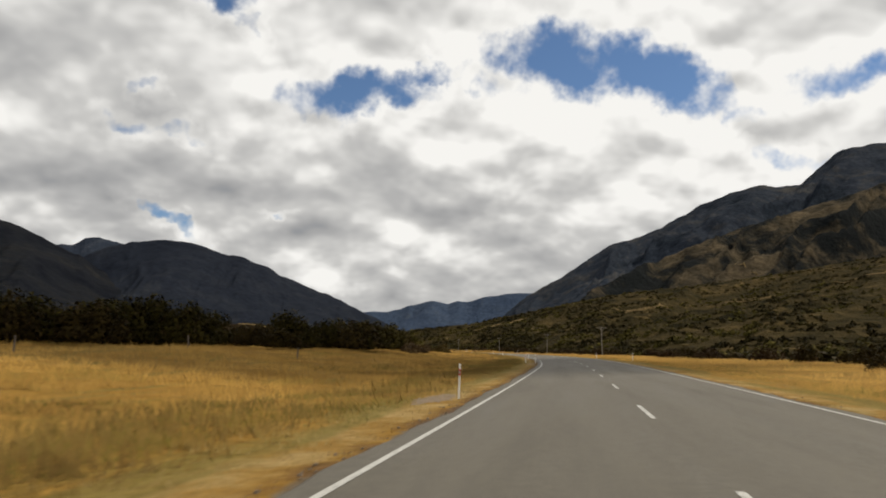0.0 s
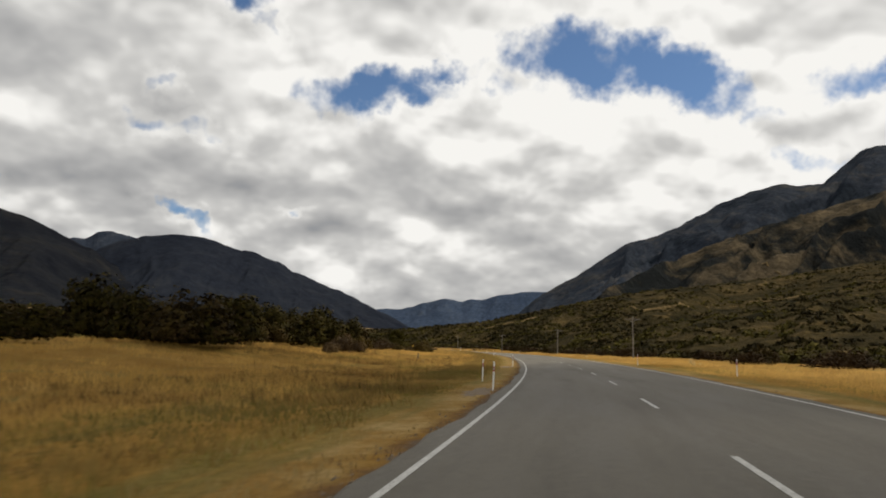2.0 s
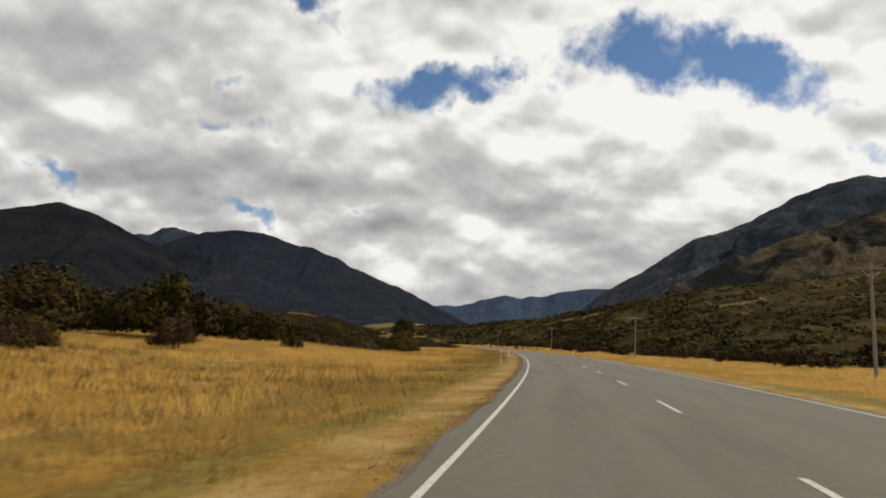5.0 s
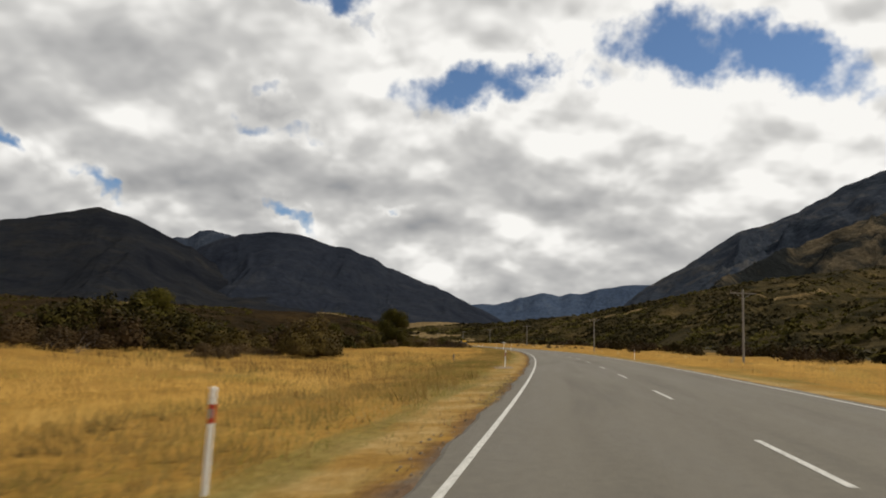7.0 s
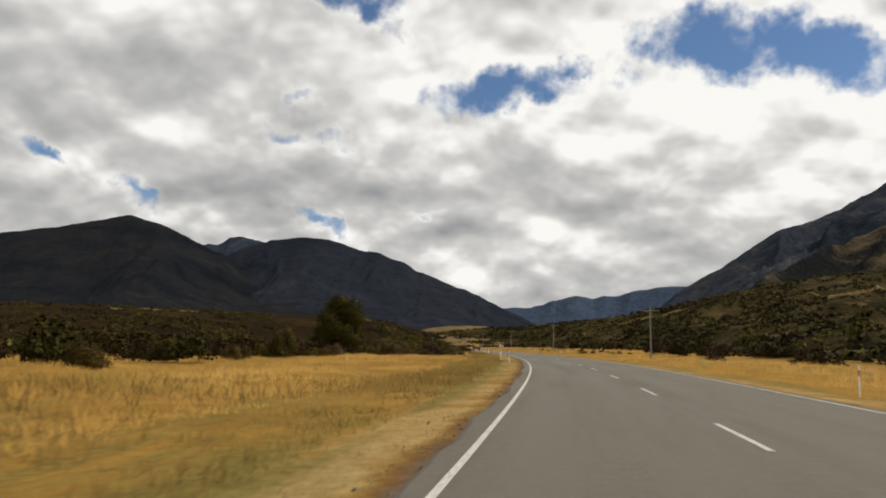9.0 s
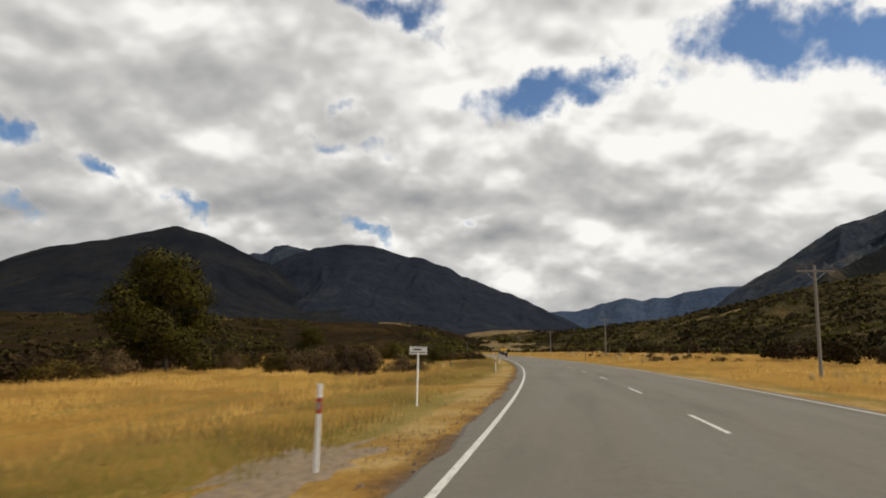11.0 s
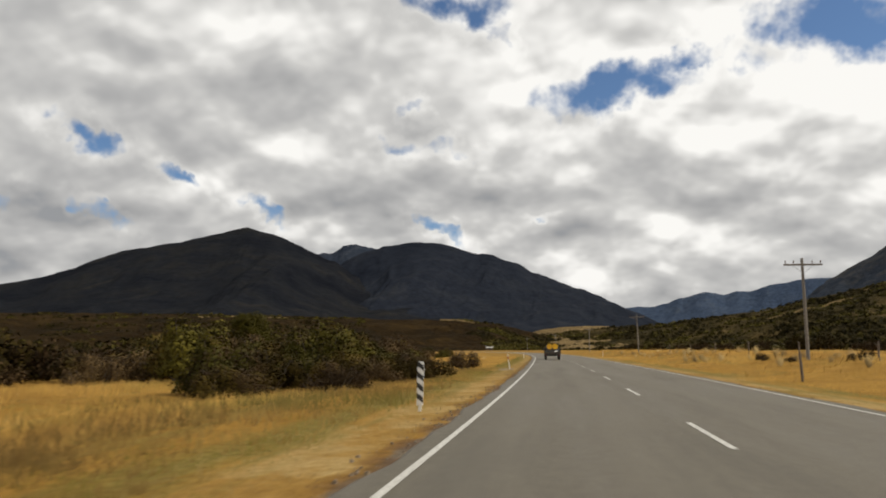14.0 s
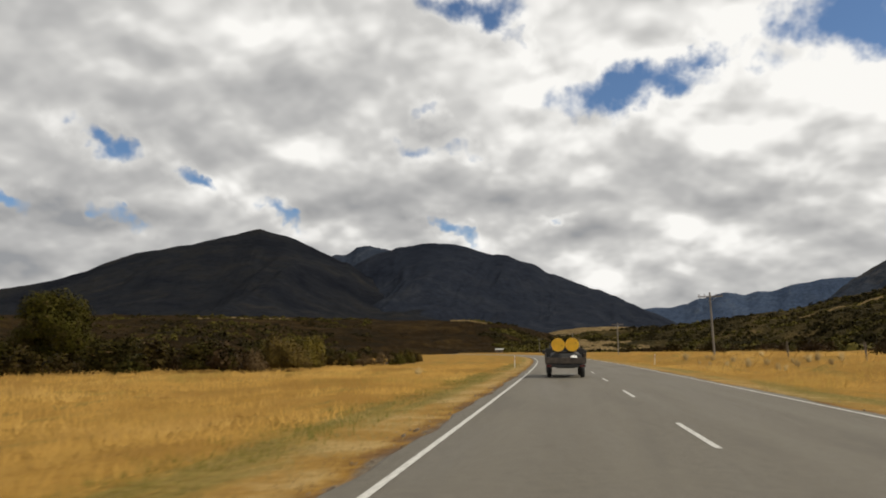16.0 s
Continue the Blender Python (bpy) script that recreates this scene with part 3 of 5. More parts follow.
# centre dashes, three metres on and seven off
for kk in range(-2, 62):
    s1 = float(np.interp(kk, [-2, 0, 19, 34, 38, 62], [-3.3, 17.0, 213.9, 368.0, 407.2, 650.0]))
    s0 = s1 - 3.2
    ob = new("centre_dash", strip("centre_dash", s0, s1, [0.01, 0.10], [0.0195, 0.0195], M_PAINT, 1.6))
    tagged(ob, "worn white painted centre line dash", "road marking", "centre line dashes")

# ---------------------------------------------------------------- mountains


def mountain(name, crest, foot, mat, label, seed, base=-6.0, power=1.25, spur=0.10, cols=150, rows=54, wide=420.0, skew=1.2, kind="structure", rough=0.012, fold=1.0):
    """A mountainside that rises from the foot (share of the way out) to a crest given by its summits and saddles (x, y, z), with spurs and gullies, and falls behind it."""
    c = np.array(crest, float)
    t = np.linspace(0, len(c) - 1, cols)
    k = np.arange(len(c))
    cx, cy, cz = (np.interp(t, k, c[:, i]) for i in range(3))
    w = np.array([0.25, 0.5, 0.25])
    for _ in range(3):
        cz = np.convolve(np.pad(cz, 1, mode="edge"), w, "valid")
    ft = np.interp(np.linspace(0, 1, cols), np.linspace(0, 1, len(foot)), foot) if isinstance(foot, tuple) else foot
    along = np.concatenate([[0], np.cumsum(np.hypot(np.diff(cx), np.diff(cy)))])
    ox, oy = 0.0, 150.0
    q = np.linspace(0, 1, rows)
    back = 6
    vs = np.zeros((rows + back, cols, 3))
    for j in range(rows + back):
        if j < rows:
            f, d, h = ft + (1 - ft) * q[j], 1 - q[j], q[j] ** power
            mask = min(1.0, q[j] * 4.0) * min(1.0, d * 5.0 + 0.04)
        else:
            e = (j - rows + 1) / back
            f, d, h, mask = 1 + 0.1 * e, -0.2 * e, 1 - 0.6 * e, 0.1
        x, y = ox + (cx - ox) * f, oy + (cy - oy) * f
        g = np.array([noise.ridged_multi_fractal(Vector((a / wide + skew * d + 0.5 * fold * noise.noise(Vector((a / wide * 1.7, d * 3.0 * fold, seed + 5.0))), d * 1.1 * fold, seed)), 0.85, 2.1, 5, 1.0, 2.0) for a in along])
        r = np.array([noise.fractal(Vector((a / wide * 6.0, b / wide * 6.0, seed)), 0.8, 2.0, 4) for a, b in zip(x, y)])
        z = base + (cz - base) * h + (g - 1.25) * spur * (0.35 * cz + 0.65 * cz.mean()) * mask + r * rough * cz.max()
        vs[j, :, 0], vs[j, :, 1], vs[j, :, 2] = x, y, z
    n = cols
    idx = np.arange((rows + back) * n).reshape(rows + back, n)
    quads = np.stack([idx[:-1, :-1], idx[:-1, 1:], idx[1:, 1:], idx[1:, :-1]], -1).reshape(-1, 4)
    tagged(new(name, mesh_of(name, vs.reshape(-1, 3), quads, mat, True)), label, "mountain", kind=kind)
    return vs[:rows]


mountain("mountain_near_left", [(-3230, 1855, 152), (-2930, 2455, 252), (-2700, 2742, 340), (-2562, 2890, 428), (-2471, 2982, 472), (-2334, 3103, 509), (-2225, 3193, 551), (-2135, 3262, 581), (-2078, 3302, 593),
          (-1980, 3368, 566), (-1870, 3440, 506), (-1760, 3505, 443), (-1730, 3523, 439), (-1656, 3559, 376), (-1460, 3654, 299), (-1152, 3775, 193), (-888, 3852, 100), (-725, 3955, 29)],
         0.20, M_LEFT, "forested mountain with a rounded summit, cloud shade in its colour", 11, power=1.9, spur=0.11, cols=240, rows=80, wide=780, skew=0.9, fold=0.75)
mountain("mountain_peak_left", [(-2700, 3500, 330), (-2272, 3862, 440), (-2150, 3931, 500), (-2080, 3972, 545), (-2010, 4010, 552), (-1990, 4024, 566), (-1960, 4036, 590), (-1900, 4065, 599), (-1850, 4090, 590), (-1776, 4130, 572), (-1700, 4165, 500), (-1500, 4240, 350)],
         0.6, M_PEAK, "peak hazed blue-grey behind the nearer massif", 19, power=1.3, spur=0.10, cols=150, rows=40, wide=420, skew=0.5)
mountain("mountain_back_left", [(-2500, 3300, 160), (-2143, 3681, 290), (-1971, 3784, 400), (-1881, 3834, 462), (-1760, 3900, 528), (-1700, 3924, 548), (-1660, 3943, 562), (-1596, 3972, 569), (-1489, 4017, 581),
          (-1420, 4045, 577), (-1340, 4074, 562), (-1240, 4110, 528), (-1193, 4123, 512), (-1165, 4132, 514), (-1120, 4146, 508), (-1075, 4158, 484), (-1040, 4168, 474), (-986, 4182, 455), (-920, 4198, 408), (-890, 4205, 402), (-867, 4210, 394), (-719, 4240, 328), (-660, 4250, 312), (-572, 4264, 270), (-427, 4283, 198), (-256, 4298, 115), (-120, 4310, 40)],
         0.52, M_BACK, "mountain massif shaded and hazed dark blue-grey, with several tops", 12, power=1.5, spur=0.12, cols=240, rows=70, wide=620, skew=0.9, fold=0.75)
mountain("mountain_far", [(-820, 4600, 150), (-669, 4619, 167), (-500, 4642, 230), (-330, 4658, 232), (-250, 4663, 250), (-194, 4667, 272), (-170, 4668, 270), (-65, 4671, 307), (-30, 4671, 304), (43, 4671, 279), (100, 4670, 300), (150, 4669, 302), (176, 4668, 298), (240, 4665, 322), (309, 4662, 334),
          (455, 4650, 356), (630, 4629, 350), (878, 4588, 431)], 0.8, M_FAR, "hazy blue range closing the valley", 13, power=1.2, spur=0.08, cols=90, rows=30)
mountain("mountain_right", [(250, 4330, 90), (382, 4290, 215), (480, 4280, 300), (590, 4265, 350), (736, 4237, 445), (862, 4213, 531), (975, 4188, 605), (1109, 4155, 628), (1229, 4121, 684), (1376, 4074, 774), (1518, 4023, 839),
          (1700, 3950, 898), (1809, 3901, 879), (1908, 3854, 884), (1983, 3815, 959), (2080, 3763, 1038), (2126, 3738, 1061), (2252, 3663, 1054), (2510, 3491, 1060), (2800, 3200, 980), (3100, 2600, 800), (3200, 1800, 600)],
         0.36, M_RIGHT, "steep tussock and scree mountain with forest patches, hazed blue-grey", 14, power=1.35, spur=0.20, cols=260, rows=90, wide=700, skew=1.6)
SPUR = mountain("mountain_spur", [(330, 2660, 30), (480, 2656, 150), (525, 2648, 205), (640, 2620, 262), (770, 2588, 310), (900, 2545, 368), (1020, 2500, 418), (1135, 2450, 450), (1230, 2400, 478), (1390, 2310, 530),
          (1600, 2150, 560), (1800, 1900, 560), (2000, 1500, 500), (2100, 1000, 400)], 0.42, M_SPUR, "brown tussock spurs below the summit ridge, sunlight in their colour", 18, power=1.2, spur=0.26, cols=220, rows=80, wide=330, skew=2.2)
HILL = mountain("hill_right", [(-420, 1440, 4), (-257, 1470, 22), (-169, 1480, 28.5), (-110, 1485, 33), (-20, 1490, 42), (77, 1490, 55), (133, 1490, 68), (200, 1485, 81), (256, 1478, 94), (332, 1463, 108), (456, 1429, 124),
          (589, 1380, 140), (684, 1335, 155), (775, 1284, 168), (950, 1150, 170), (1050, 900, 150), (1100, 600, 120), (1050, 300, 100)],
         (0.80, 0.78, 0.72, 0.60, 0.45, 0.34, 0.26, 0.22, 0.20, 0.20), M_HILL, "long scrub-covered terrace hill with tan banks", 15, base=-2.0, power=1.15, spur=0.16, cols=220, rows=80, wide=260)
mountain("golden_terrace", [(-420, 1440, 4), (-340, 1500, 14), (-292, 1520, 26), (-261, 1530, 33), (-226, 1538, 37), (-177, 1546, 37), (-124, 1552, 33), (-60, 1556, 16), (0, 1560, 6)],
         0.55, M_STRAWHILL, "low golden-grass terrace bank", 16, base=-3.0, power=2.4, spur=0.12, cols=90, rows=40, wide=90, rough=0.02)
DARK = mountain("dark_terrace", [(-1500, 500, 60), (-1300, 800, 62), (-1120, 980, 60), (-900, 1120, 60), (-700, 1200, 56), (-520, 1260, 49), (-400, 1300, 44), (-330, 1312, 42), (-280, 1330, 36), (-230, 1345, 22), (-180, 1360, 5)],
         (0.30, 0.30, 0.33, 0.40, 0.52, 0.66, 0.74, 0.8), M_DARKHILL, "dark heather terrace below the mountain", 17, base=-3.0, power=1.3, spur=0.16, cols=150, rows=44, wide=160, rough=0.02)


def hill_z(x, y, grid):
    q = grid.reshape(-1, 3)
    d = np.hypot(q[:, 0] - x, q[:, 1] - y)
    k = np.argsort(d)[:4]
    w = 1 / (d[k] + 0.5)
    return float((q[k, 2] * w).sum() / w.sum())


def bank(line, width, seed, grid=HILL):
    """A slipped tan bank: a ragged ribbon lying on the hillside."""
    t = np.linspace(0, len(line) - 1, 14 * (len(line) - 1))
    px = np.interp(t, range(len(line)), [q[0] for q in line])
    py = np.interp(t, range(len(line)), [q[1] for q in line])
    vs, fs = [], []
    for i in range(len(t)):
        w = width * (0.35 + 0.65 * abs(noise.noise(Vector((t[i] * 3.1, seed, 0)))) * 2) * math.sin(math.pi * (i + 0.5) / len(t)) ** 0.4
        for j, (o, z) in enumerate(((-1.0, -0.6), (-0.5, 1.1), (0.5, 1.6), (1.0, -0.6))):
            x, y = px[i], py[i] + o * w * 2.2
            vs.append((x, y, hill_z(x, y, grid) + z))
            if i and j:
                a = i * 4 + j
                fs.append((a - 5, a - 4, a, a - 1))
    return tagged(new("bank", mesh_of("bank", vs, fs, M_STRAWHILL, True)), "slipped tan earth bank on the hillside", "bank", "tan hillside banks", "structure")


bank([(262, 1300), (255, 1200), (248, 1100), (262, 1070), (285, 1060), (305, 1062), (318, 1076), (328, 1066)], 3.0, 1)
bank([(600, 1940), (670, 1900), (700, 1780), (740, 1700)], 3.6, 2, SPUR)
bank([(535, 1010), (550, 970), (590, 955)], 2.8, 3)
bank([(430, 1120), (470, 1090), (500, 1095)], 2.0, 8)
bank([(60, 1330), (110, 1350), (160, 1370)], 2.4, 4)
bank([(-352, 1292), (-330, 1296), (-305, 1300)], 2.6, 5, DARK)
bank([(-640, 1150), (-590, 1165), (-520, 1180)], 2.2, 6, DARK)

# ---------------------------------------------------------------- far scrub


def clumps(name, places, mat, label, category, seed, leaves=24, leaf=0.46):
    """Ragged low clumps of foliage, all in one mesh; places: x, y, z, size."""
    r = np.random.RandomState(seed)
    n = len(places)
    p = np.asarray(places)
    a, e = r.uniform(0, 6.283, (n, leaves)), np.arcsin(r.uniform(-0.05, 1, (n, leaves)))
    rad = r.uniform(0.55, 1.0, (n, leaves))
    d = np.stack([np.cos(a) * np.cos(e), np.sin(a) * np.cos(e), np.sin(e) * 0.85], -1)
    c = p[:, None, :3] + d * (rad * p[:, 3:4])[..., None]
    nrm = d + r.normal(0, 0.45, d.shape)
    nrm /= np.linalg.norm(nrm, axis=-1, keepdims=True)
    t1 = np.cross(nrm, r.normal(0, 1, d.shape))
    t1 /= np.linalg.norm(t1, axis=-1, keepdims=True)
    t2 = np.cross(nrm, t1)
    t2 *= np.sign((np.cross(t1, t2) * d).sum(-1, keepdims=True))
    q = d * 0.75 + nrm * np.sign((nrm * d).sum(-1, keepdims=True)) * 0.4
    q = np.repeat((q / np.linalg.norm(q, axis=-1, keepdims=True))[:, :, None, :], 3, 2).reshape(-1, 3)
    w = (leaf * p[:, 3:4] ** 0.7 * r.uniform(0.6, 1.4, (n, leaves)))[..., None]
    v = np.stack([c - t1 * w - t2 * w * 0.5, c + t1 * w - t2 * w * 0.7, c + t1 * w * 0.2 + t2 * w], 2).reshape(-1, 3)
    f = np.arange(len(v)).reshape(-1, 3)
    return tagged(new(name, mesh_of(name, v, f, mat, normals=q)), label, category, kind="stuff")


rs = np.random.RandomState(21)


def over(grid, n, lo, hi, gap, bare):
    """n places on a slope, leaving bare patches."""
    out = []
    R_, C_ = grid.shape[:2]
    while len(out) < n:
        j, i = rs.uniform(0, R_ - 1.01), rs.uniform(0, C_ - 1.01)
        a, b = int(j), int(i)
        q = grid[a, b] * (1 - (j - a)) + grid[a + 1, b] * (j - a)
        q = q * (1 - (i - b)) + (grid[a, b + 1] * (1 - (j - a)) + grid[a + 1, b + 1] * (j - a)) * (i - b)
        if q[2] < 0.5 or abs(off_road(q[0], q[1])) < gap or noise.noise(Vector((q[0] / 70, q[1] / 70, 3.0))) < bare:
            continue
        out.append((q[0], q[1], q[2] - 0.3, lo + (hi - lo) * rs.uniform(0, 1) ** 2.2))
    return out


pl = over(HILL, 13000, 0.7, 5.0, 45, -0.22)
clumps("hillside_scrub", pl, M_SCRUB, "dark green and brown scrub dotting the hillside", "scrub", 22)
pl = []
while len(pl) < 5200:
    s_, u_ = rs.uniform(-20, 900) , -rs.uniform(0, 1) ** 1.6 * 520 - 58
    x, y = on_road(s_, u_)
    if noise.noise(Vector((x / 60, y / 60, 7.0))) < -0.15:
        continue
    pl.append((float(x), float(y), float(ground_z(x, y)) - 0.15, rs.uniform(0.7, 2.1)))
while len(pl) < 7200:
    s_, u_ = rs.uniform(-20, 1000), rs.uniform(0, 1) ** 1.3 * 240 + 36
    x, y = on_road(s_, u_)
    pl.append((float(x), float(y), float(ground_z(x, y)) - 0.15, rs.uniform(0.7, 2.0)))
pl += over(DARK, 8000, 0.9, 4.0, 60, -0.12)
clumps("plain_scrub", pl, M_SCRUB, "low dark scrub spread over the valley floor", "scrub", 23)

# ---------------------------------------------------------------- the low cloud that shades the second bend


def cloud_material():
    m, k, b = material("thin_cloud")
    b["Base Color"].default_value, b["Roughness"].default_value = (0.92, 0.92, 0.93, 1), 1.0
    b["Specular IOR Level"].default_value = 0.0
    k.put(b["Alpha"], k.ramp(k.noise(k.position(), 0.06, 4.0, 0.6), [(0.3, 0.20), (0.7, 0.50)]))
    return m


def low_cloud(over_x, over_y, height, along, across):
    """A loose heap of puffs that stands between the sun and the place below."""
    r = np.random.RandomState(5)
    c = Vector((over_x, over_y, 0)) + sd * (height / sd.z)
    bm = bmesh.new()
    for i in range(170):
        a, d = r.uniform(0, 6.283), math.sqrt(r.uniform(0, 1))
        p = Vector((math.sin(a) * d * across, math.cos(a) * d * along, r.normal(0, 5) + 6 * (1 - d)))
        q = r.uniform(6, 13) * (1.25 - 0.55 * d)
        vs = bmesh.ops.create_icosphere(bm, subdivisions=2, radius=q, matrix=Matrix.Translation(p))["verts"]
        for v in vs:
            o = v.co - p
            v.co = p + Vector((o.x, o.y, o.z * 0.7)) * (1 + 0.35 * noise.noise(v.co / 7.0))
    me = bpy.data.meshes.new("cloud")
    bm.to_mesh(me)
    bm.free()
    me.materials.append(cloud_material())
    me.polygons.foreach_set("use_smooth", np.ones(len(me.polygons), bool))
    ob = tagged(new("cloud", me), "low drifting white cumulus scrap shading the road", "cloud", kind="structure")
    ob.location = c
    return ob


low_cloud(-33.0, 74.0, 420.0, 42.0, 60.0)

# ---------------------------------------------------------------- shrubs and trees


SHADE = {}


def leaf_cloud(r, blobs, count, size, flat=0.9):
    """Small leaves over several uneven blobs; blobs: centre and radii."""
    vs, ns = [], []
    tot = sum(b[3] * b[4] for b in blobs)
    for bx, by, bz, br, bh in blobs:
        n = int(count * br * bh / tot)
        a, e = r.uniform(0, 6.283, n), np.arcsin(r.uniform(-0.35, 1, n))
        d = np.stack([np.cos(a) * np.cos(e), np.sin(a) * np.cos(e), np.sin(e)], -1)
        bump = np.array([1 + 0.30 * noise.noise(Vector((q[0] * 2.3 + bx * 3, q[1] * 2.3 + by * 3, q[2] * 2.3 + br * 9))) for q in d])
        rad = bump * r.uniform(0.45, 1.06, n) ** 0.6
        c = np.array([bx, by, bz]) + d * np.array([br, br, bh]) * rad[:, None]
        nrm = d + r.normal(0, 0.42, d.shape)
        nrm /= np.linalg.norm(nrm, axis=-1, keepdims=True)
        t1 = np.cross(nrm, r.normal(0, 1, d.shape))
        t1 /= np.linalg.norm(t1, axis=-1, keepdims=True)
        t2 = np.cross(nrm, t1)
        w = size * r.uniform(0.6, 1.4, (n, 1))
        t2 *= np.sign((np.cross(t1, t2) * d).sum(-1, keepdims=True))
        vs.append(np.stack([c - t1 * w, c + t1 * w * 0.8 - t2 * w * 0.5, c + t1 * w * 0.4 + t2 * w * 0.9], 1))
        # leaves take the light much as the clump they sit on
        q = d * np.array([1, 1, br / bh]) * 0.75 + nrm * np.sign((nrm * d).sum(-1, keepdims=True)) * 0.30
        ns.append(np.repeat((q / np.linalg.norm(q, axis=-1, keepdims=True))[:, None, :], 3, 1))
    v = np.concatenate(vs).reshape(-1, 3)
    return v, np.arange(len(v)).reshape(-1, 3), np.concatenate(ns).reshape(-1, 3)


def shrub(name, seed, width, height, mat, label, category, leaves=2300, leaf=0.075, trunk=0.0, group="", bare=0.0):
    r = np.random.RandomState(seed)
    root = thing(name, label, category, group)
    blobs = []
    nb = r.randint(7, 12)
    for i in range(nb):
        a, d = r.uniform(0, 6.283), r.uniform(0.1, 0.78) * width
        br = width * r.uniform(0.24, 0.46)
        top = height * (1.0 - 0.25 * (d / width) ** 1.2) * r.uniform(0.55, 1.05)
        bh = min(height * r.uniform(0.28, 0.42), (top - trunk) * 0.62)
        blobs.append((math.cos(a) * d, math.sin(a) * d, top - bh, br, bh))
        if not trunk:
            blobs.append((math.cos(a) * d * 1.1, math.sin(a) * d * 1.1, top * 0.30, br * 1.05, top * 0.34))
    v, f, q = leaf_cloud(r, blobs, leaves, leaf)
    v[:, 2] = np.maximum(v[:, 2], 0.02)
    crown = new("crown", mesh_of("crown", v, f, mat, normals=q))
    SHADE[crown.data.name] = q
    crown.parent = root
    bm = bmesh.new()
    if trunk:
        rod(bm, (0, 0, -0.2), (0.1, 0.05, trunk * 1.25), 0.17, 0.12, 9)
        for b in blobs:
            rod(bm, (0.1, 0.05, trunk * r.uniform(0.6, 1.2)), (b[0] * 0.8, b[1] * 0.8, b[2]), 0.07, 0.025, 6)
        part("trunk", bm, M_BARK, root)
    else:
        for b in blobs:
            rod(bm, (b[0] * 0.15, b[1] * 0.15, -0.1), (b[0] * 0.95, b[1] * 0.95, b[2] + b[4] * 0.75), 0.035, 0.012, 5)
        for i in range(int(40 * bare)):
            b = blobs[r.randint(len(blobs))]
            a, e = r.uniform(0, 6.283), r.uniform(0.2, 1.4)
            q = Vector((math.cos(a) * math.cos(e) * b[3], math.sin(a) * math.cos(e) * b[3], math.sin(e) * b[4])) * r.uniform(0.9, 1.25)
            rod(bm, (b[0], b[1], b[2]), (b[0] + q.x, b[1] + q.y, max(0.1, b[2] + q.z)), 0.02, 0.006, 4)
        part("trunk", bm, M_BARK, root)
    return root


KINDS = [shrub("shrub", 31, 1.5, 2.2, M_LEAF, "dark green manuka shrub on dry grass", "shrub", 5700, 0.061, group="roadside shrubs"),
         shrub("shrub", 32, 1.7, 2.0, M_LEAF_BROWN, "grey-brown thorny matagouri shrub", "shrub", 5400, 0.054, group="roadside shrubs", bare=1.0),
         shrub("shrub", 33, 1.4, 2.3, M_LEAF_GREEN, "olive green broom shrub on dry grass", "shrub", 5500, 0.059, group="roadside shrubs"),
         shrub("shrub", 34, 1.9, 2.1, M_LEAF, "spreading dark green shrub in a thicket", "shrub", 6000, 0.061, group="roadside shrubs"),
         shrub("shrub", 35, 1.6, 1.9, M_LEAF_BROWN, "brown half-bare shrub with twigs showing", "shrub", 4800, 0.053, group="roadside shrubs", bare=1.6),
         shrub("shrub", 36, 1.3, 2.6, M_LEAF, "tall narrow dark green shrub", "shrub", 5700, 0.061, group="roadside shrubs"),
         shrub("shrub", 37, 2.7, 4.6, M_LEAF_TALL, "large dark green manuka bush of a thicket", "shrub", 11500, 0.096, group="roadside shrubs", bare=0.6),
         shrub("shrub", 38, 2.9, 4.3, M_LEAF_MIX, "large olive-brown bush with open twiggy crown", "shrub", 10500, 0.088, group="roadside shrubs", bare=2.0)]
WANTED = []


def plant(s, u, size, kind, turn):
    if size > 1.5:
        kind, size = (7 if kind in (1, 4) else 6), size / 2.05
    x, y = on_road(s, u)
    WANTED.append((abs(u) + (14 if u > 0 else 0), kind, pose(float(x), float(y), float(ground_z(x, y)) - 0.05, 0, 0, turn) @ Matrix.Diagonal((size * rs.uniform(0.85, 1.35), size * rs.uniform(0.85, 1.35), size * rs.uniform(0.72, 1.12), 1))))


def copy_plain(ob, m):
    """A copy that does not take over the first one's size."""
    keep = ob.matrix_basis.copy()
    ob.matrix_basis = Matrix.Identity(4)
    c = copy_thing(ob, m)
    ob.matrix_basis = keep
    return c


rs = np.random.RandomState(41)
# stretches of thicket: from, to, nearest and farthest from the centre line, how many, size from and to, the kinds that grow there
FIRST_THICKETS = [(10, 40, -40, -30, 9, 0.7, 1.2, "012"), (-5, 70, -80, -48, 34, 1.3, 1.9, "0123"), (50, 125, -62, -36, 54, 1.8, 2.6, "01235"), (100, 205, -44, -27, 62, 1.7, 2.6, "035341"),
                  (80, 120, -35, -30, 7, 1.2, 1.6, "031"), (120, 205, -27, -22, 14, 0.6, 1.1, "140")]
MIDDLE_THICKETS = [(205, 300, -64, -38, 44, 0.9, 1.9, "01342"), (209, 228, -31.5, -25, 9, 1, 1.4, "0314"), (212, 226, -30, -22, 8, 0.45, 0.75, "141"),
                   (219, 226, -19.5, -15.5, 3, 1.5, 1.7, "14"), (232, 250, -44, -34, 6, 2, 2.5, "032"), (242, 310, -38, -25, 24, 0.8, 1.6, "14032"),
                   (292, 345, -42, -24, 40, 0.7, 1.15, "14013"), (308, 320, -15.5, -10.5, 5, 0.45, 0.75, "14"), (319, 332, -22, -16.5, 8, 0.75, 1.1, "0132"),
                   (334, 352, -32, -22, 14, 0.7, 1.25, "0143")]
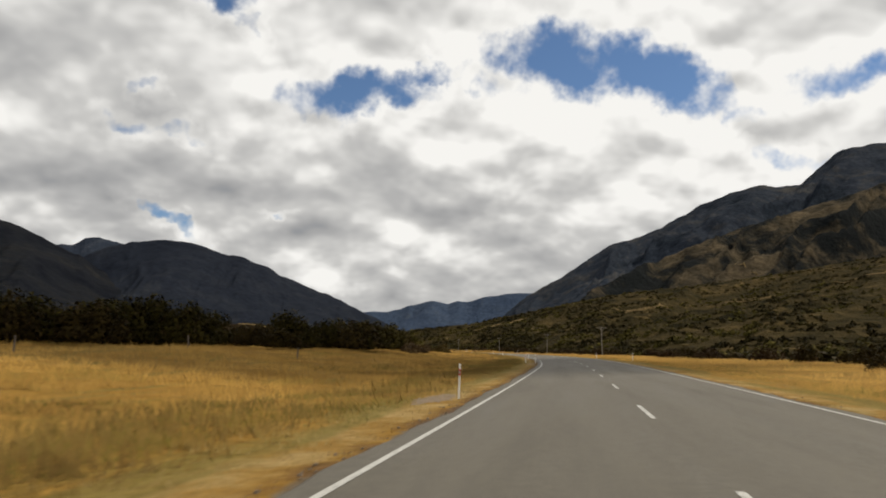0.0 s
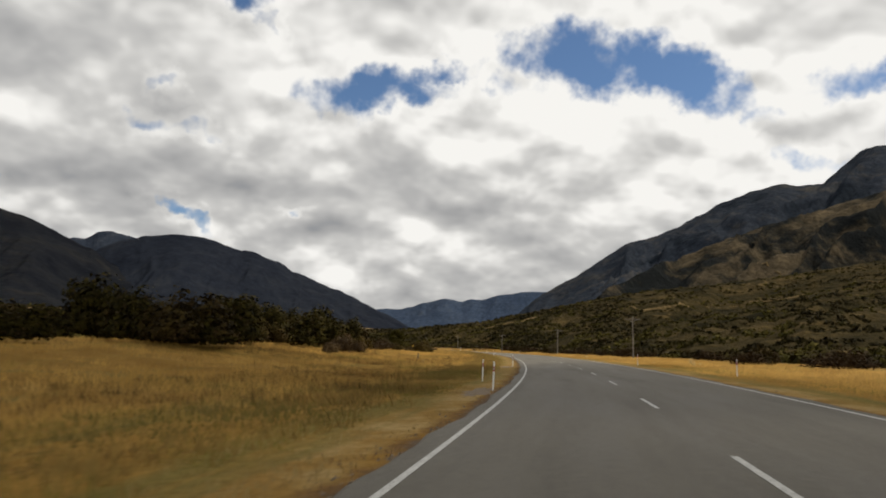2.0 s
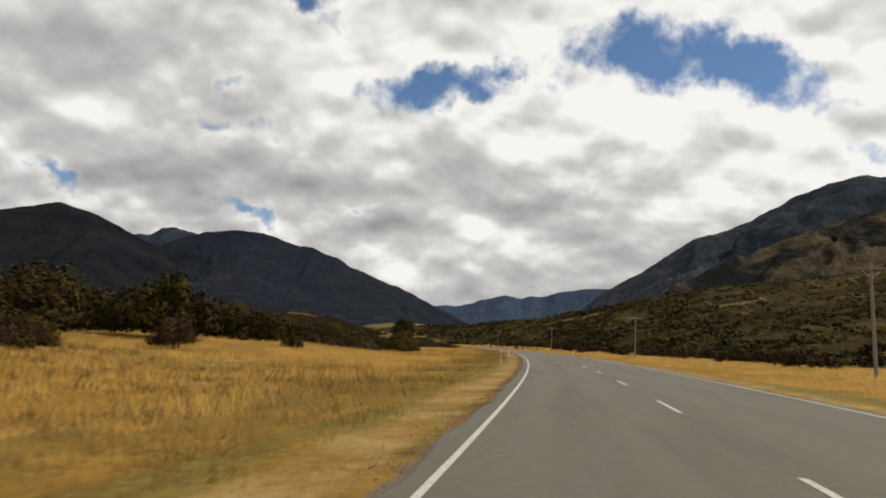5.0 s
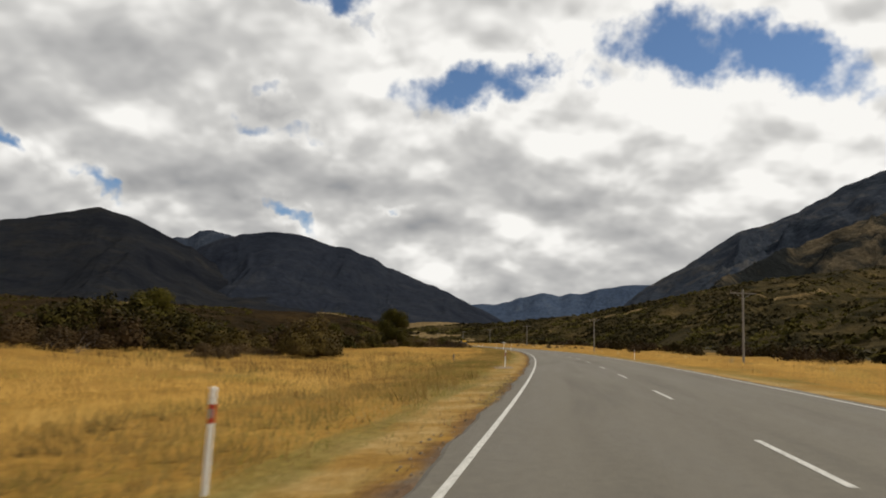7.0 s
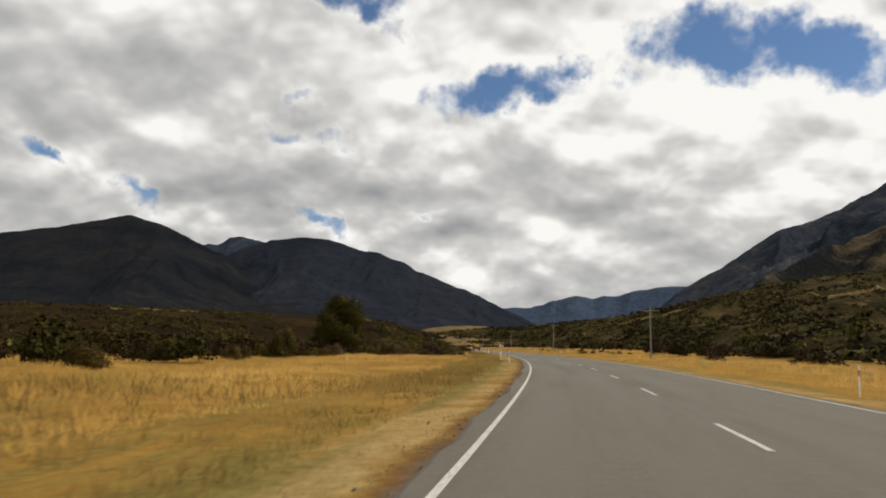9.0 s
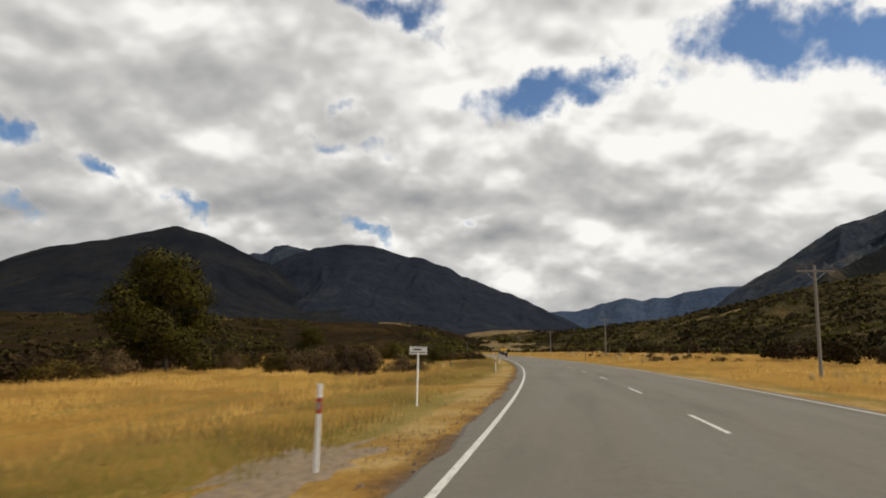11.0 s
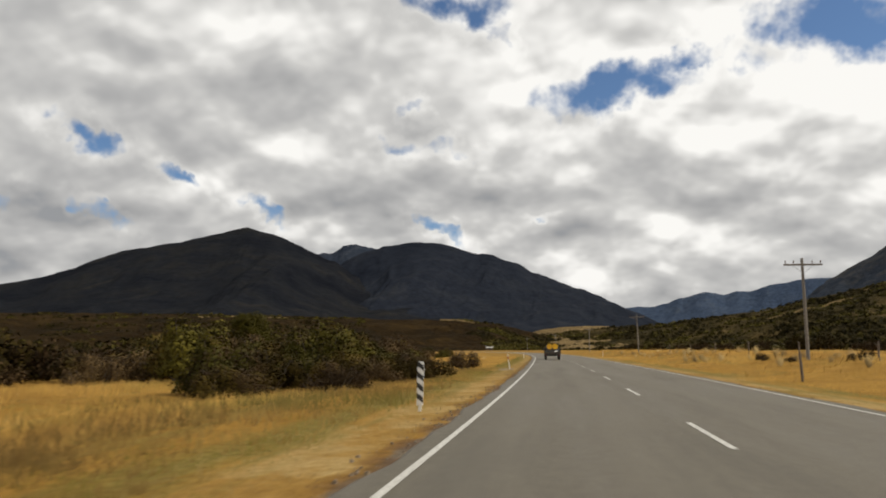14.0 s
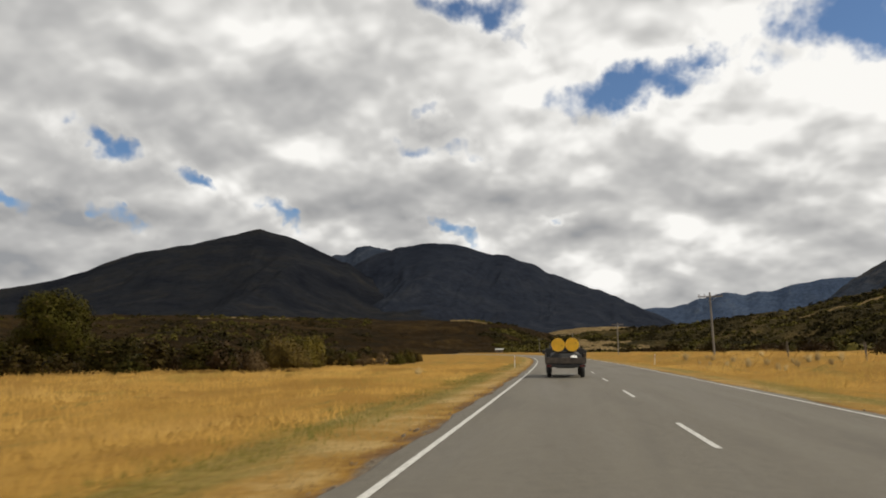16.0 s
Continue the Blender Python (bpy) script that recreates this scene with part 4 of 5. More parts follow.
LAST_THICKETS = [(348, 356, -14, -10, 4, 0.25, 0.4, "23"), (377, 402, -34, -13.5, 66, 0.8, 1.4, "1430142"), (353, 359, -22, -18.5, 3, 1.25, 1.5, "031"), (326, 352, -19, -12, 6, 0.3, 0.5, "0241"), (365, 388, -13, -9.8, 22, 0.55, 0.9, "220422"),
                 (366, 381, -10.6, -8.4, 12, 0.45, 0.65, "12023"), (377, 390, -14.5, -10.2, 11, 1, 1.3, "0231"), (384, 402, -27, -15, 12, 0.9, 1.5, "0143"), (402, 409, -22.5, -17.5, 7, 0.9, 1.3, "0213"),
                 (391.8, 392.8, -7.7, -7.2, 1, 0.8, 0.9, "4"), (384, 387, -10.5, -9.0, 2, 0.55, 0.7, "14"), (395, 470, -95, -60, 40, 1, 1.8, "0134")]
FAR_THICKETS = [(425, 470, -62, -38, 26, 1, 1.7, "0231"), (455, 620, -56, -30, 44, 0.9, 1.6, "01342"), (446, 470, -40, -25, 26, 1, 1.7, "01324"),
                (472, 500, -30, -20, 8, 0.7, 1.1, "210"), (20, 380, 20, 44, 90, 0.8, 1.4, "0134"), (380, 640, 22, 48, 50, 0.7, 1.2, "0134"),
                (340, 400, 11, 19, 16, 0.22, 0.42, "14"), (401, 402, -12.9, -12.3, 1, 0.8, 0.9, "0"), (314.5, 315.5, -13.9, -13.5, 1, 0.85, 0.95, "1"), (373.5, 379, -8.4, -7.4, 4, 0.5, 0.72, "143")]
for s0, s1, u0, u1, n, z0, z1, kinds in FIRST_THICKETS + MIDDLE_THICKETS + LAST_THICKETS + FAR_THICKETS:
    for i in range(n):
        plant(rs.uniform(s0, s1), rs.uniform(u0, u1), rs.uniform(z0, z1), int(kinds[rs.randint(len(kinds))]), rs.uniform(0, 360))

WANTED.sort(key=lambda w: w[0])
seen, rest = set(), []
for i, (_, kind, m) in enumerate(WANTED):
    if kind not in seen:
        seen.add(kind)
        KINDS[kind].matrix_basis = m
    elif i < 200:
        copy_plain(KINDS[kind], m)
    else:
        rest.append((kind, m))
# the farther ones: fewer, larger leaves, in one mesh
for kind in range(len(KINDS)):
    if kind not in seen:
        x, y = on_road(230 + 9 * kind, -30)
        KINDS[kind].matrix_basis = pose(float(x), float(y), float(ground_z(x, y)))
leafs = []
for i, k in enumerate(KINDS):
    me, thin = k.children[0].data, 8 if i < 6 else 5
    v = np.empty(len(me.vertices) * 3, np.float32)
    me.vertices.foreach_get("co", v)
    leafs.append((v.reshape(-1, 3, 3)[::thin], SHADE[me.name].reshape(-1, 3, 3)[::thin]))
vs, sl, qs = [], [], []
for kind, m in rest:
    q, d = leafs[kind]
    c = q.mean(1, keepdims=True)
    q = c + (q - c) * (2.2 if kind < 6 else 1.8)
    a = np.array(m)
    vs.append(q.reshape(-1, 3) @ a[:3, :3].T + a[:3, 3])
    sl.append(np.full(len(q), kind))
    qs.append(d.reshape(-1, 3) @ (a[:3, :3] / np.linalg.norm(a[:3, 0])).T)
v = np.concatenate(vs)
tagged(new("far_shrubs", mesh_of("far_shrubs", v, np.arange(len(v)).reshape(-1, 3), [k.children[0].data.materials[0] for k in KINDS], slots=np.concatenate(sl), normals=np.concatenate(qs))),
       "dense dark shrubs beyond the grass", "shrubs", kind="stuff")


def round_tree(seed, radius, height, label):
    """A broad bushy crown down to the scrub on a short forked trunk."""
    r = np.random.RandomState(seed)
    root = thing("tree", label, "tree", "trees among the scrub")
    blobs = []
    for i in range(34):
        f = (i + 0.5) / 34
        wide = radius * (1.0 - 0.58 * f ** 2.2)
        a, d = r.uniform(0, 6.283), wide * math.sqrt(r.uniform(0.05, 1)) * 0.72
        br = radius * r.uniform(0.24, 0.42)
        blobs.append((math.cos(a) * d + 0.10 * radius * (1 - f), math.sin(a) * d, 0.55 + f * (height - 1.3), br, br * r.uniform(0.75, 1.05)))
    v, f, q = leaf_cloud(r, blobs, 24000, 0.095)
    v[:, 2] = np.maximum(v[:, 2], 0.05)
    new("crown", mesh_of("crown", v, f, M_LEAF_TREE, normals=q)).parent = root
    bm = bmesh.new()
    rod(bm, (0, 0, -0.3), (0.1, 0.05, 1.6), 0.20, 0.15, 10)
    for b in blobs[::2]:
        rod(bm, (0.1, 0.05, r.uniform(0.7, 1.7)), (b[0] * 0.85, b[1] * 0.85, b[2]), 0.07, 0.02, 6)
    part("trunk", bm, M_BARK, root)
    return root


tree = round_tree(57, 4.0, 7.1, "tall bushy dark green tree above the scrub")
for i, (s_, u_, size, turn) in enumerate(((312.5, -24.0, 1.0, 0), (458.0, -47.5, 1.12, 100), (294.5, -63.2, 1.3, 220))):
    x, y = on_road(s_, u_)
    m = pose(float(x), float(y), float(ground_z(x, y)) - 0.1, 0, 0, turn) @ Matrix.Scale(size, 4)
    if i:
        copy_plain(tree, m)
    else:
        tree.matrix_basis = m

# gravel aprons where the culverts come out at the verge
M_GRAVEL = plain("culvert_gravel", (0.185, 0.128, 0.076), 0.95, vary=0.38, scale=9.0, bump=0.8)
for s0, u0, rs_, ru in ((19.6, -4.9, 2.1, 0.55), (72.6, -4.40, 2.4, 0.50), (105.7, -4.85, 2.0, 0.55), (212.4, -5.1, 2.3, 0.50), (279.2, -5.2, 2.4, 0.62), (391.6, -4.85, 2.0, 0.5)):
    vs, fs = [], []
    for i in range(9):
        for j in range(36):
            a = j * math.pi / 18
            f = i / 8 * (1 + 0.5 * noise.noise(Vector((math.cos(a) * 1.6 + s0, math.sin(a) * 1.6, 4.0))) + 0.6 * noise.noise(Vector((math.cos(a) * 6 + s0, math.sin(a) * 6, 9.0))))
            x, y = on_road(s0 + math.cos(a) * f * rs_, u0 + math.sin(a) * f * ru)
            vs.append((float(x), float(y), float(ground_z(x, y)) + 0.022 * (1 - (i / 8) ** 3) - 0.006 * (i == 8) + 0.012 * noise.noise(Vector((float(x) * 3, float(y) * 3, 0)))))
            if i:
                b, c = i * 36 + j, i * 36 + (j + 1) % 36
                fs.append((b - 36, b, c, c - 36))
    tagged(new("gravel_apron", mesh_of("gravel_apron", vs, fs, M_GRAVEL, True)), "grey gravel apron at the road verge", "gravel", "gravel aprons", "structure")

# ---------------------------------------------------------------- grass


def tufts(name, areas, mat, label, seed):
    """Tufts of dry grass in one mesh; areas: from, to, across from, to, tufts a square metre, blades, height from, to, blade width."""
    r = np.random.RandomState(seed)
    out, nrm = [], []
    for s0, s1, u0, u1, dens, blades, h0, h1, w0 in areas:
        n = int((s1 - s0) * abs(u1 - u0) * dens)
        s, u = r.uniform(s0, s1, n), r.uniform(u0, u1, n)
        x, y = on_road(s, u)
        keep = waves(x, y, 61, 9.0) + r.normal(0, 0.5, n) > -0.75
        x, y = x[keep], y[keep]
        n = len(x)
        h = (r.uniform(h0, h1, n) * (1 + 0.28 * waves(x, y, 62, 14.0)))[:, None] * r.uniform(0.7, 1.05, (n, blades))
        z = ground_z(x, y)
        # the wind lays the blades over, up the road and away from it
        a = r.uniform(0, 6.283, (n, blades))
        a = np.where((1.0 if u1 > 0 else -1.0) * np.cos(a) + np.sin(a) > 0, a, a + math.pi)
        lean = r.uniform(0.25, 1.0, (n, blades)) * h
        bx = x[:, None] + r.normal(0, 0.17, (n, blades))
        by = y[:, None] + r.normal(0, 0.17, (n, blades))
        bz = np.repeat(z[:, None], blades, 1) - 0.03
        w = w0 * r.uniform(0.6, 1.3, (n, blades))
        px, py = np.sin(a) * w, -np.cos(a) * w
        b1 = np.stack([bx - px, by - py, bz], -1)
        b2 = np.stack([bx + px, by + py, bz], -1)
        tp = np.stack([bx + np.cos(a) * lean, by + np.sin(a) * lean, bz + np.sqrt(np.maximum(h * h * 1.1 - lean * lean, h * h * 0.12))], -1)
        out.append(np.stack([b1, b2, tp], 2).reshape(-1, 3))
        q = np.stack([py * 0, py * 0 - 0.35, np.full(a.shape, 0.94)], -1)
        nrm.append(np.repeat(q[:, :, None, :], 3, 2).reshape(-1, 3))
    v = np.concatenate(out)
    return tagged(new(name, mesh_of(name, v, np.arange(len(v)).reshape(-1, 3), mat, normals=np.concatenate(nrm))), label, "grass", kind="stuff")


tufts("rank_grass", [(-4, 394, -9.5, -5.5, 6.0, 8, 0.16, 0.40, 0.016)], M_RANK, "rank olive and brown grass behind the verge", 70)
tufts("tall_dry_grass", [(394, 470, -9.5, -6.2, 5.5, 8, 0.16, 0.38, 0.016), (-4, 470, -14, -8.6, 5.5, 8, 0.18, 0.42, 0.016), (-4, 470, -28, -14, 3.0, 8, 0.26, 0.50, 0.022), (-4, 520, -60, -28, 1.1, 8, 0.3, 0.6, 0.026),
                         (-4, 470, 6.4, 12, 3.4, 8, 0.2, 0.45, 0.011), (-4, 520, 12, 24, 1.8, 8, 0.3, 0.6, 0.018)], M_STRAW, "tall golden dry grass with seed heads", 71)
tufts("verge_grass", [(-4, 470, -6.0, -4.15, 11.0, 7, 0.03, 0.15, 0.011), (-4, 470, 4.7, 6.6, 6.0, 7, 0.05, 0.16, 0.008)], M_VERGE, "short faded green and straw grass on the verge", 72)


tufts("dead_grass_rim", [(-4, 440, -4.22, -3.82, 16.0, 6, 0.02, 0.10, 0.012), (-4, 440, 4.25, 4.7, 10.0, 6, 0.02, 0.08, 0.012)] + [(s0 + 0.6, s0 + 4.2, -4.75, -3.85, 34.0, 6, 0.02, 0.09, 0.014) for s0 in (19.2, 105.9, 212.8, 278.6, 392.3)], M_RIM, "reddish brown dead grass clods along the seal edge", 73)
# brown growth; from 40 to 108 m its dark also imitates cloud shade
tufts("brown_grass", [(-2, 16, -15, -5.7, 4.5, 8, 0.15, 0.34, 0.016), (82, 108, -15, -5.7, 5.0, 8, 0.15, 0.34, 0.016), (104, 158, -34, -9.0, 2.6, 8, 0.26, 0.50, 0.020), (200, 250, -30, -9.0, 2.2, 8, 0.26, 0.50, 0.020), (194, 212, -13, -6.0, 3.0, 8, 0.15, 0.34, 0.016), (212, 228, -14, -5.8, 3.5, 8, 0.15, 0.34, 0.016), (338, 374, -14, -5.6, 4.5, 8, 0.15, 0.40, 0.016), (40, 104, -17, -6.2, 4.5, 8, 0.15, 0.36, 0.016), (318, 356, -20, -7.0, 4.5, 8, 0.18, 0.45, 0.018)], M_BROWN, "dark brown dead grass patches in the field, partly standing for cloud shade", 76)
tufts("lush_grass", [(s0 - 4.0, s0 + 1.5, -6.4, -5.45, 14.0, 8, 0.06, 0.20, 0.014) for s0 in (19.2, 72.9, 105.9, 212.8, 278.6)], M_GREEN, "fresh green grass beside the culvert gravel", 78)
tufts("pale_green_verge", [(-4, 440, -6.1, -4.75, 5.0, 7, 0.04, 0.14, 0.012)], M_SOFT, "faded green grass strip along the verge", 74)


def loose_stones(n, seed):
    """Chips and pebbles thrown off the seal, in one mesh."""
    r = np.random.RandomState(seed)
    vs, fs = [], []
    cube = [(-1, -1, -0.6), (1, -1, -0.6), (1, 1, -0.6), (-1, 1, -0.6), (-0.7, -0.7, 0.7), (0.7, -0.7, 0.7), (0.7, 0.7, 0.7), (-0.7, 0.7, 0.7)]
    quads = [(3, 2, 1, 0), (4, 5, 6, 7), (0, 1, 5, 4), (1, 2, 6, 5), (2, 3, 7, 6), (3, 0, 4, 7)]
    for i in range(n):
        s_, u_ = r.uniform(-4, 430), -3.76 - abs(r.normal(0, 0.22))
        if r.uniform() < 0.2:
            u_ = 4.2 + abs(r.normal(0, 0.25))
        x, y = on_road(s_, u_)
        z, q, b = float(ground_z(x, y)) + 0.01, 0.007 + 0.018 * r.uniform() ** 3, len(vs)
        vs += [(float(x) + (c[0] + r.normal(0, 0.2)) * q, float(y) + (c[1] + r.normal(0, 0.2)) * q, z + (c[2] + r.normal(0, 0.15)) * q) for c in cube]
        fs += [tuple(b + j for j in f) for f in quads]
    return tagged(new("verge_stones", mesh_of("verge_stones", vs, fs, M_STONE)), "loose grey stone chips along the seal edge", "stones", kind="stuff")


loose_stones(3500, 75)
tufts("green_grass", [(s0, s1, u0, u1, d, 9, 0.08, 0.24, 0.008) for s0, s1, u0, u1, d in
      ((4, 17, -15, -6.3, 14), (17, 34, -9.5, -7, 9), (40, 108, -12, -5.4, 6), (70, 82, -9, -6.0, 9), (84, 106, -8.5, -5.6, 9), (108, 200, -7.2, -5.2, 4), (224, 340, -7.2, -5.2, 4), (340, 440, -6.8, -5.0, 4), (150, 180, -8, -6.2, 8), (200, 224, -8, -5.6, 12), (262, 292, -8, -5.8, 12), (300, 316, -8, -5.4, 11),
       (338, 358, -7.5, -5.6, 9), (376, 392, -6.6, -5.2, 8), (20, 120, 7, 9.5, 5), (400, 470, -6.2, -5.2, 5))], M_GREEN, "soft green grass patches along the verge", 92)


def tussock(seed, h, label):
    """A fountain of long pale blades."""
    r = np.random.RandomState(seed)
    vs, fs, ns = [], [], []
    for i in range(120):
        a, l, out = r.uniform(0, 6.283), h * r.uniform(0.55, 1.1), r.uniform(0.05, 0.8)
        w = 0.016
        c, sn = math.cos(a), math.sin(a)
        b, d0 = len(vs), 0.16 * r.uniform(0, 1) ** 0.5
        for k in range(4):
            f = k / 3
            d, z = d0 + out * l * f ** 1.6, l * (f - 0.42 * out * f * f)
            ww = w * (1 - f * 0.8)
            vs += [(c * d - sn * ww, sn * d + c * ww, z - 0.03), (c * d + sn * ww, sn * d - c * ww, z - 0.03)]
            ns += [(c * 0.25, -0.35, 0.9)] * 2
            if k:
                q = (b + 2 * k - 1, b + 2 * k - 2, b + 2 * k, b + 2 * k + 1)
                fs.append(q if sn < 0 else q[::-1])
    return tagged(new("tussock", mesh_of("tussock", vs, fs, M_TUSSOCK, normals=ns)), label, "tussock", "pale tussocks")


TUSS = [tussock(81, 1.0, "pale straw tussock clump beside the road"), tussock(82, 0.8, "small dry tussock clump in the grass")]
rs = np.random.RandomState(83)
done = set()
for i in range(110):
    s_, u_ = (rs.uniform(338, 470), rs.uniform(9.5, 17)) if i < 40 or i >= 70 else ((rs.uniform(10, 460), -rs.uniform(9.0, 20)) if i < 48 else (rs.uniform(120, 330), rs.uniform(9, 17)))
    x, y = on_road(s_, u_)
    m = pose(float(x), float(y), float(ground_z(x, y)), 0, 0, rs.uniform(-40, 40)) @ Matrix.Scale(rs.uniform(0.6, 1.25) * (0.68 if u_ > 9 and s_ > 330 else 0.62), 4)
    k = i % 2
    if k in done:
        copy_plain(TUSS[k], m)
    else:
        done.add(k)
        TUSS[k].matrix_basis = m

# ---------------------------------------------------------------- marker posts, sign, fence, poles


def marker_post(label):
    root = thing("marker_post", label, "marker post", "road edge marker posts")
    bm = bmesh.new()
    box(bm, -0.024, 0.024, -0.011, 0.011, -0.15, 0.93, 0.008)
    bmesh.ops.bisect_plane(bm, geom=bm.verts[:] + bm.edges[:] + bm.faces[:], plane_co=(0, 0, 0.90), plane_no=(0.35, 0, 1), clear_outer=True)
    bmesh.ops.holes_fill(bm, edges=[e for e in bm.edges if e.is_boundary])
    part("post", bm, M_WHITE, root)
    bm = bmesh.new()
    box(bm, -0.027, 0.027, -0.015, 0.015, 0.60, 0.76, 0.004)
    part("reflector_band", bm, M_RED, root, "dull red reflector band")
    bm = bmesh.new()
    box(bm, -0.018, 0.018, -0.019, -0.015, 0.64, 0.72, 0.0015)
    part("reflector", bm, M_STEEL, root, "small silver reflector")
    return root


POSTS = [(19.2, -4.25, 2), (72.9, -4.02, 2), (81.0, -5.05, 1), (105.9, -4.35, 0), (178.6, -5.4, 2), (212.8, -5.0, 2), (278.6, -4.8, 2), (313.7, -5.0, 0), (347.4, -5.0, -1), (392.3, -4.66, -7), (454, -5.0, 1),
         (89.4, 7.4, 0), (113.3, 6.0, 1), (464, 7.2, 0), (245, 6.2, 2)]
first = marker_post("white plastic edge marker post with red band")
for i, (s, u, lean) in enumerate(POSTS):
    x, y = on_road(s, u)
    m = pose(float(x), float(y), float(ground_z(x, y)), 0, lean, heading(s))
    if i:
        copy_thing(first, m)
    else:
        first.matrix_basis = m


def name_sign():
    root = thing("road_sign", "small white name board on a white post beside the road", "sign")
    bm = bmesh.new()
    rod(bm, (0, 0, -0.3), (0, 0, 1.16), 0.028, n=12)
    part("post", bm, M_WHITE, root)
    bm = bmesh.new()
    box(bm, -0.27, 0.27, -0.012, 0.012, 1.10, 1.28, 0.006)
    board = part("board", bm, M_WHITE, root)
    bm = bmesh.new()
    for x0, x1, z0, z1 in ((-0.255, 0.255, 1.262, 1.270), (-0.255, 0.255, 1.108, 1.116), (-0.255, -0.247, 1.116, 1.262), (0.247, 0.255, 1.116, 1.262)):
        box(bm, x0, x1, -0.0165, -0.012, z0, z1)
    part("border", bm, M_BLACK, board, "thin black border")
    bm = bmesh.new()
    box(bm, -0.15, 0.10, -0.0165, -0.012, 1.20, 1.235)
    box(bm, -0.22, 0.22, -0.0165, -0.012, 1.145, 1.165)
    part("lettering", bm, M_BLACK, board, "black bars of worn lettering")
    bm = bmesh.new()
    box(bm, -0.05, 0.05, 0.012, 0.03, 1.09, 1.22, 0.004)
    part("bracket", bm, M_STEEL, root)
    return root


x, y = on_road(287.85, -5.46)
name_sign().matrix_basis = pose(float(x), float(y), float(ground_z(x, y)), 0, 1.5, heading(286.4) + 4) @ Matrix.Diagonal((0.74, 1, 1.03, 1))


def hazard_marker():
    root = thing("hazard_marker", "black and white striped culvert hazard marker board", "road marker")
    bm = bmesh.new()
    box(bm, -0.065, 0.065, -0.01, 0.01, 0.12, 0.98, 0.006)
    board = part("board", bm, M_WHITE, root)
    for k in range(4):
        bm = bmesh.new()
        z = 0.20 + k * 0.21
        vs = [bm.verts.new(q) for q in ((-0.063, -0.0125, z + 0.06), (0.063, -0.0125, z - 0.03), (0.063, -0.0125, z + 0.075), (-0.063, -0.0125, z + 0.165))]
        vb = [bm.verts.new((v.co.x, -0.010, v.co.z)) for v in vs]
        bm.faces.new(vs)
        for a in range(4):
            bm.faces.new((vs[a], vb[a], vb[(a + 1) % 4], vs[(a + 1) % 4]))
        part("stripe", bm, M_BLACK, board, "black slanting stripe")
    bm = bmesh.new()
    box(bm, -0.03, 0.03, 0.010, 0.05, -0.3, 0.95, 0.004)
    part("post", bm, M_WHITE, root)
    return root


x, y = on_road(360.0, -4.72)
hazard_marker().matrix_basis = pose(float(x), float(y), float(ground_z(x, y)), 0, 2, heading(358))


def fence_post(label, h=1.0, r=0.06):
    bm = bmesh.new()
    rod(bm, (0, 0, -0.3), (0.02, 0.01, h), r, r * 0.85, 9)
    for v in bm.verts:
        if v.co.z > h * 0.9:
            v.co.z += 0.03 * math.sin(v.co.x * 60) + 0.02 * v.co.y / r
    me = bpy.data.meshes.new("fence_post")
    bm.to_mesh(me)
    bm.free()
    me.materials.append(M_WOOD)
    return tagged(new("fence_post", me), label, "fence post", "old fence posts")


fp = fence_post("weathered grey wooden fence post in the grass")
FENCE = [(60.4, -23.7, 1.0, 2), (50.5, -28.5, 1.0, -3), (36, -31, 1.0, 1), (224, -9.0, 0.6, 4), (132.3, -14.7, 0.8, -4), (327.6, -8.6, 0.5, 6), (376.4, 7.6, 1.1, 2),
         (352, 15.0, 1.1, 1), (364, 15.2, 1.1, -2), (388, 15.2, 1.1, 2), (401, 15.4, 1.1, 0), (414, 15.4, 1.1, 1), (427, 15.5, 1.1, -1), (440, 15.6, 1.1, 1), (454, 15.6, 1.1, 1)]
for i, (s, u, h, lean) in enumerate(FENCE):
    x, y = on_road(s, u)
    m = pose(float(x), float(y), float(ground_z(x, y)), lean * 0.7, lean, 40 * i) @ Matrix.Diagonal((1, 1, h, 1))
    if i:
        copy_plain(fp, m)
    else:
        fp.matrix_basis = m

# a lone steel standard with a three-ribbed section
bm = bmesh.new()
for k in range(3):
    box(bm, 0.0, 0.030, -0.0025, 0.0025, -0.3, 0.56, 0.001, pose(0, 0, 0, 0, 0, 120 * k + 20))
box(bm, -0.012, 0.012, -0.012, 0.012, 0.555, 0.585, 0.004)
me = bpy.data.meshes.new("steel_post")
bm.to_mesh(me)
bm.free()
me.materials.append(M_STEEL)
x, y = on_road(364.0, -5.5)
tagged(new("steel_post", me), "bare galvanised steel fence standard in the grass", "fence post").matrix_basis = pose(float(x), float(y), float(ground_z(x, y)), 1.5, 1, 0)


def power_pole():
    root = thing("power_pole", "weathered wooden power pole with a crossarm", "power pole", "power poles")
    bm = bmesh.new()
    rod(bm, (0, 0, -1.0), (0, 0, 6.75), 0.115, 0.08, 12)
    part("pole", bm, M_POLE, root)
    bm = bmesh.new()
    box(bm, -1.15, 1.15, -0.16, -0.09, 6.30, 6.41, 0.01)
    arm = part("crossarm", bm, M_POLE, root)
    for xx in (-1.05, -0.55, 0.55, 1.05):
        bm = bmesh.new()
        rod(bm, (xx, -0.125, 6.41), (xx, -0.125, 6.49), 0.012, n=6)
        rod(bm, (xx, -0.125, 6.49), (xx, -0.125, 6.60), 0.045, 0.03, 8)
        part("insulator", bm, M_INSUL, arm, "small brown insulator")
    for xx in (-0.6, 0.6):
        bm = bmesh.new()
        rod(bm, (xx, -0.10, 6.31), (0, -0.12, 5.8), 0.012, n=6)
        part("brace", bm, M_STEEL, root)
    return root


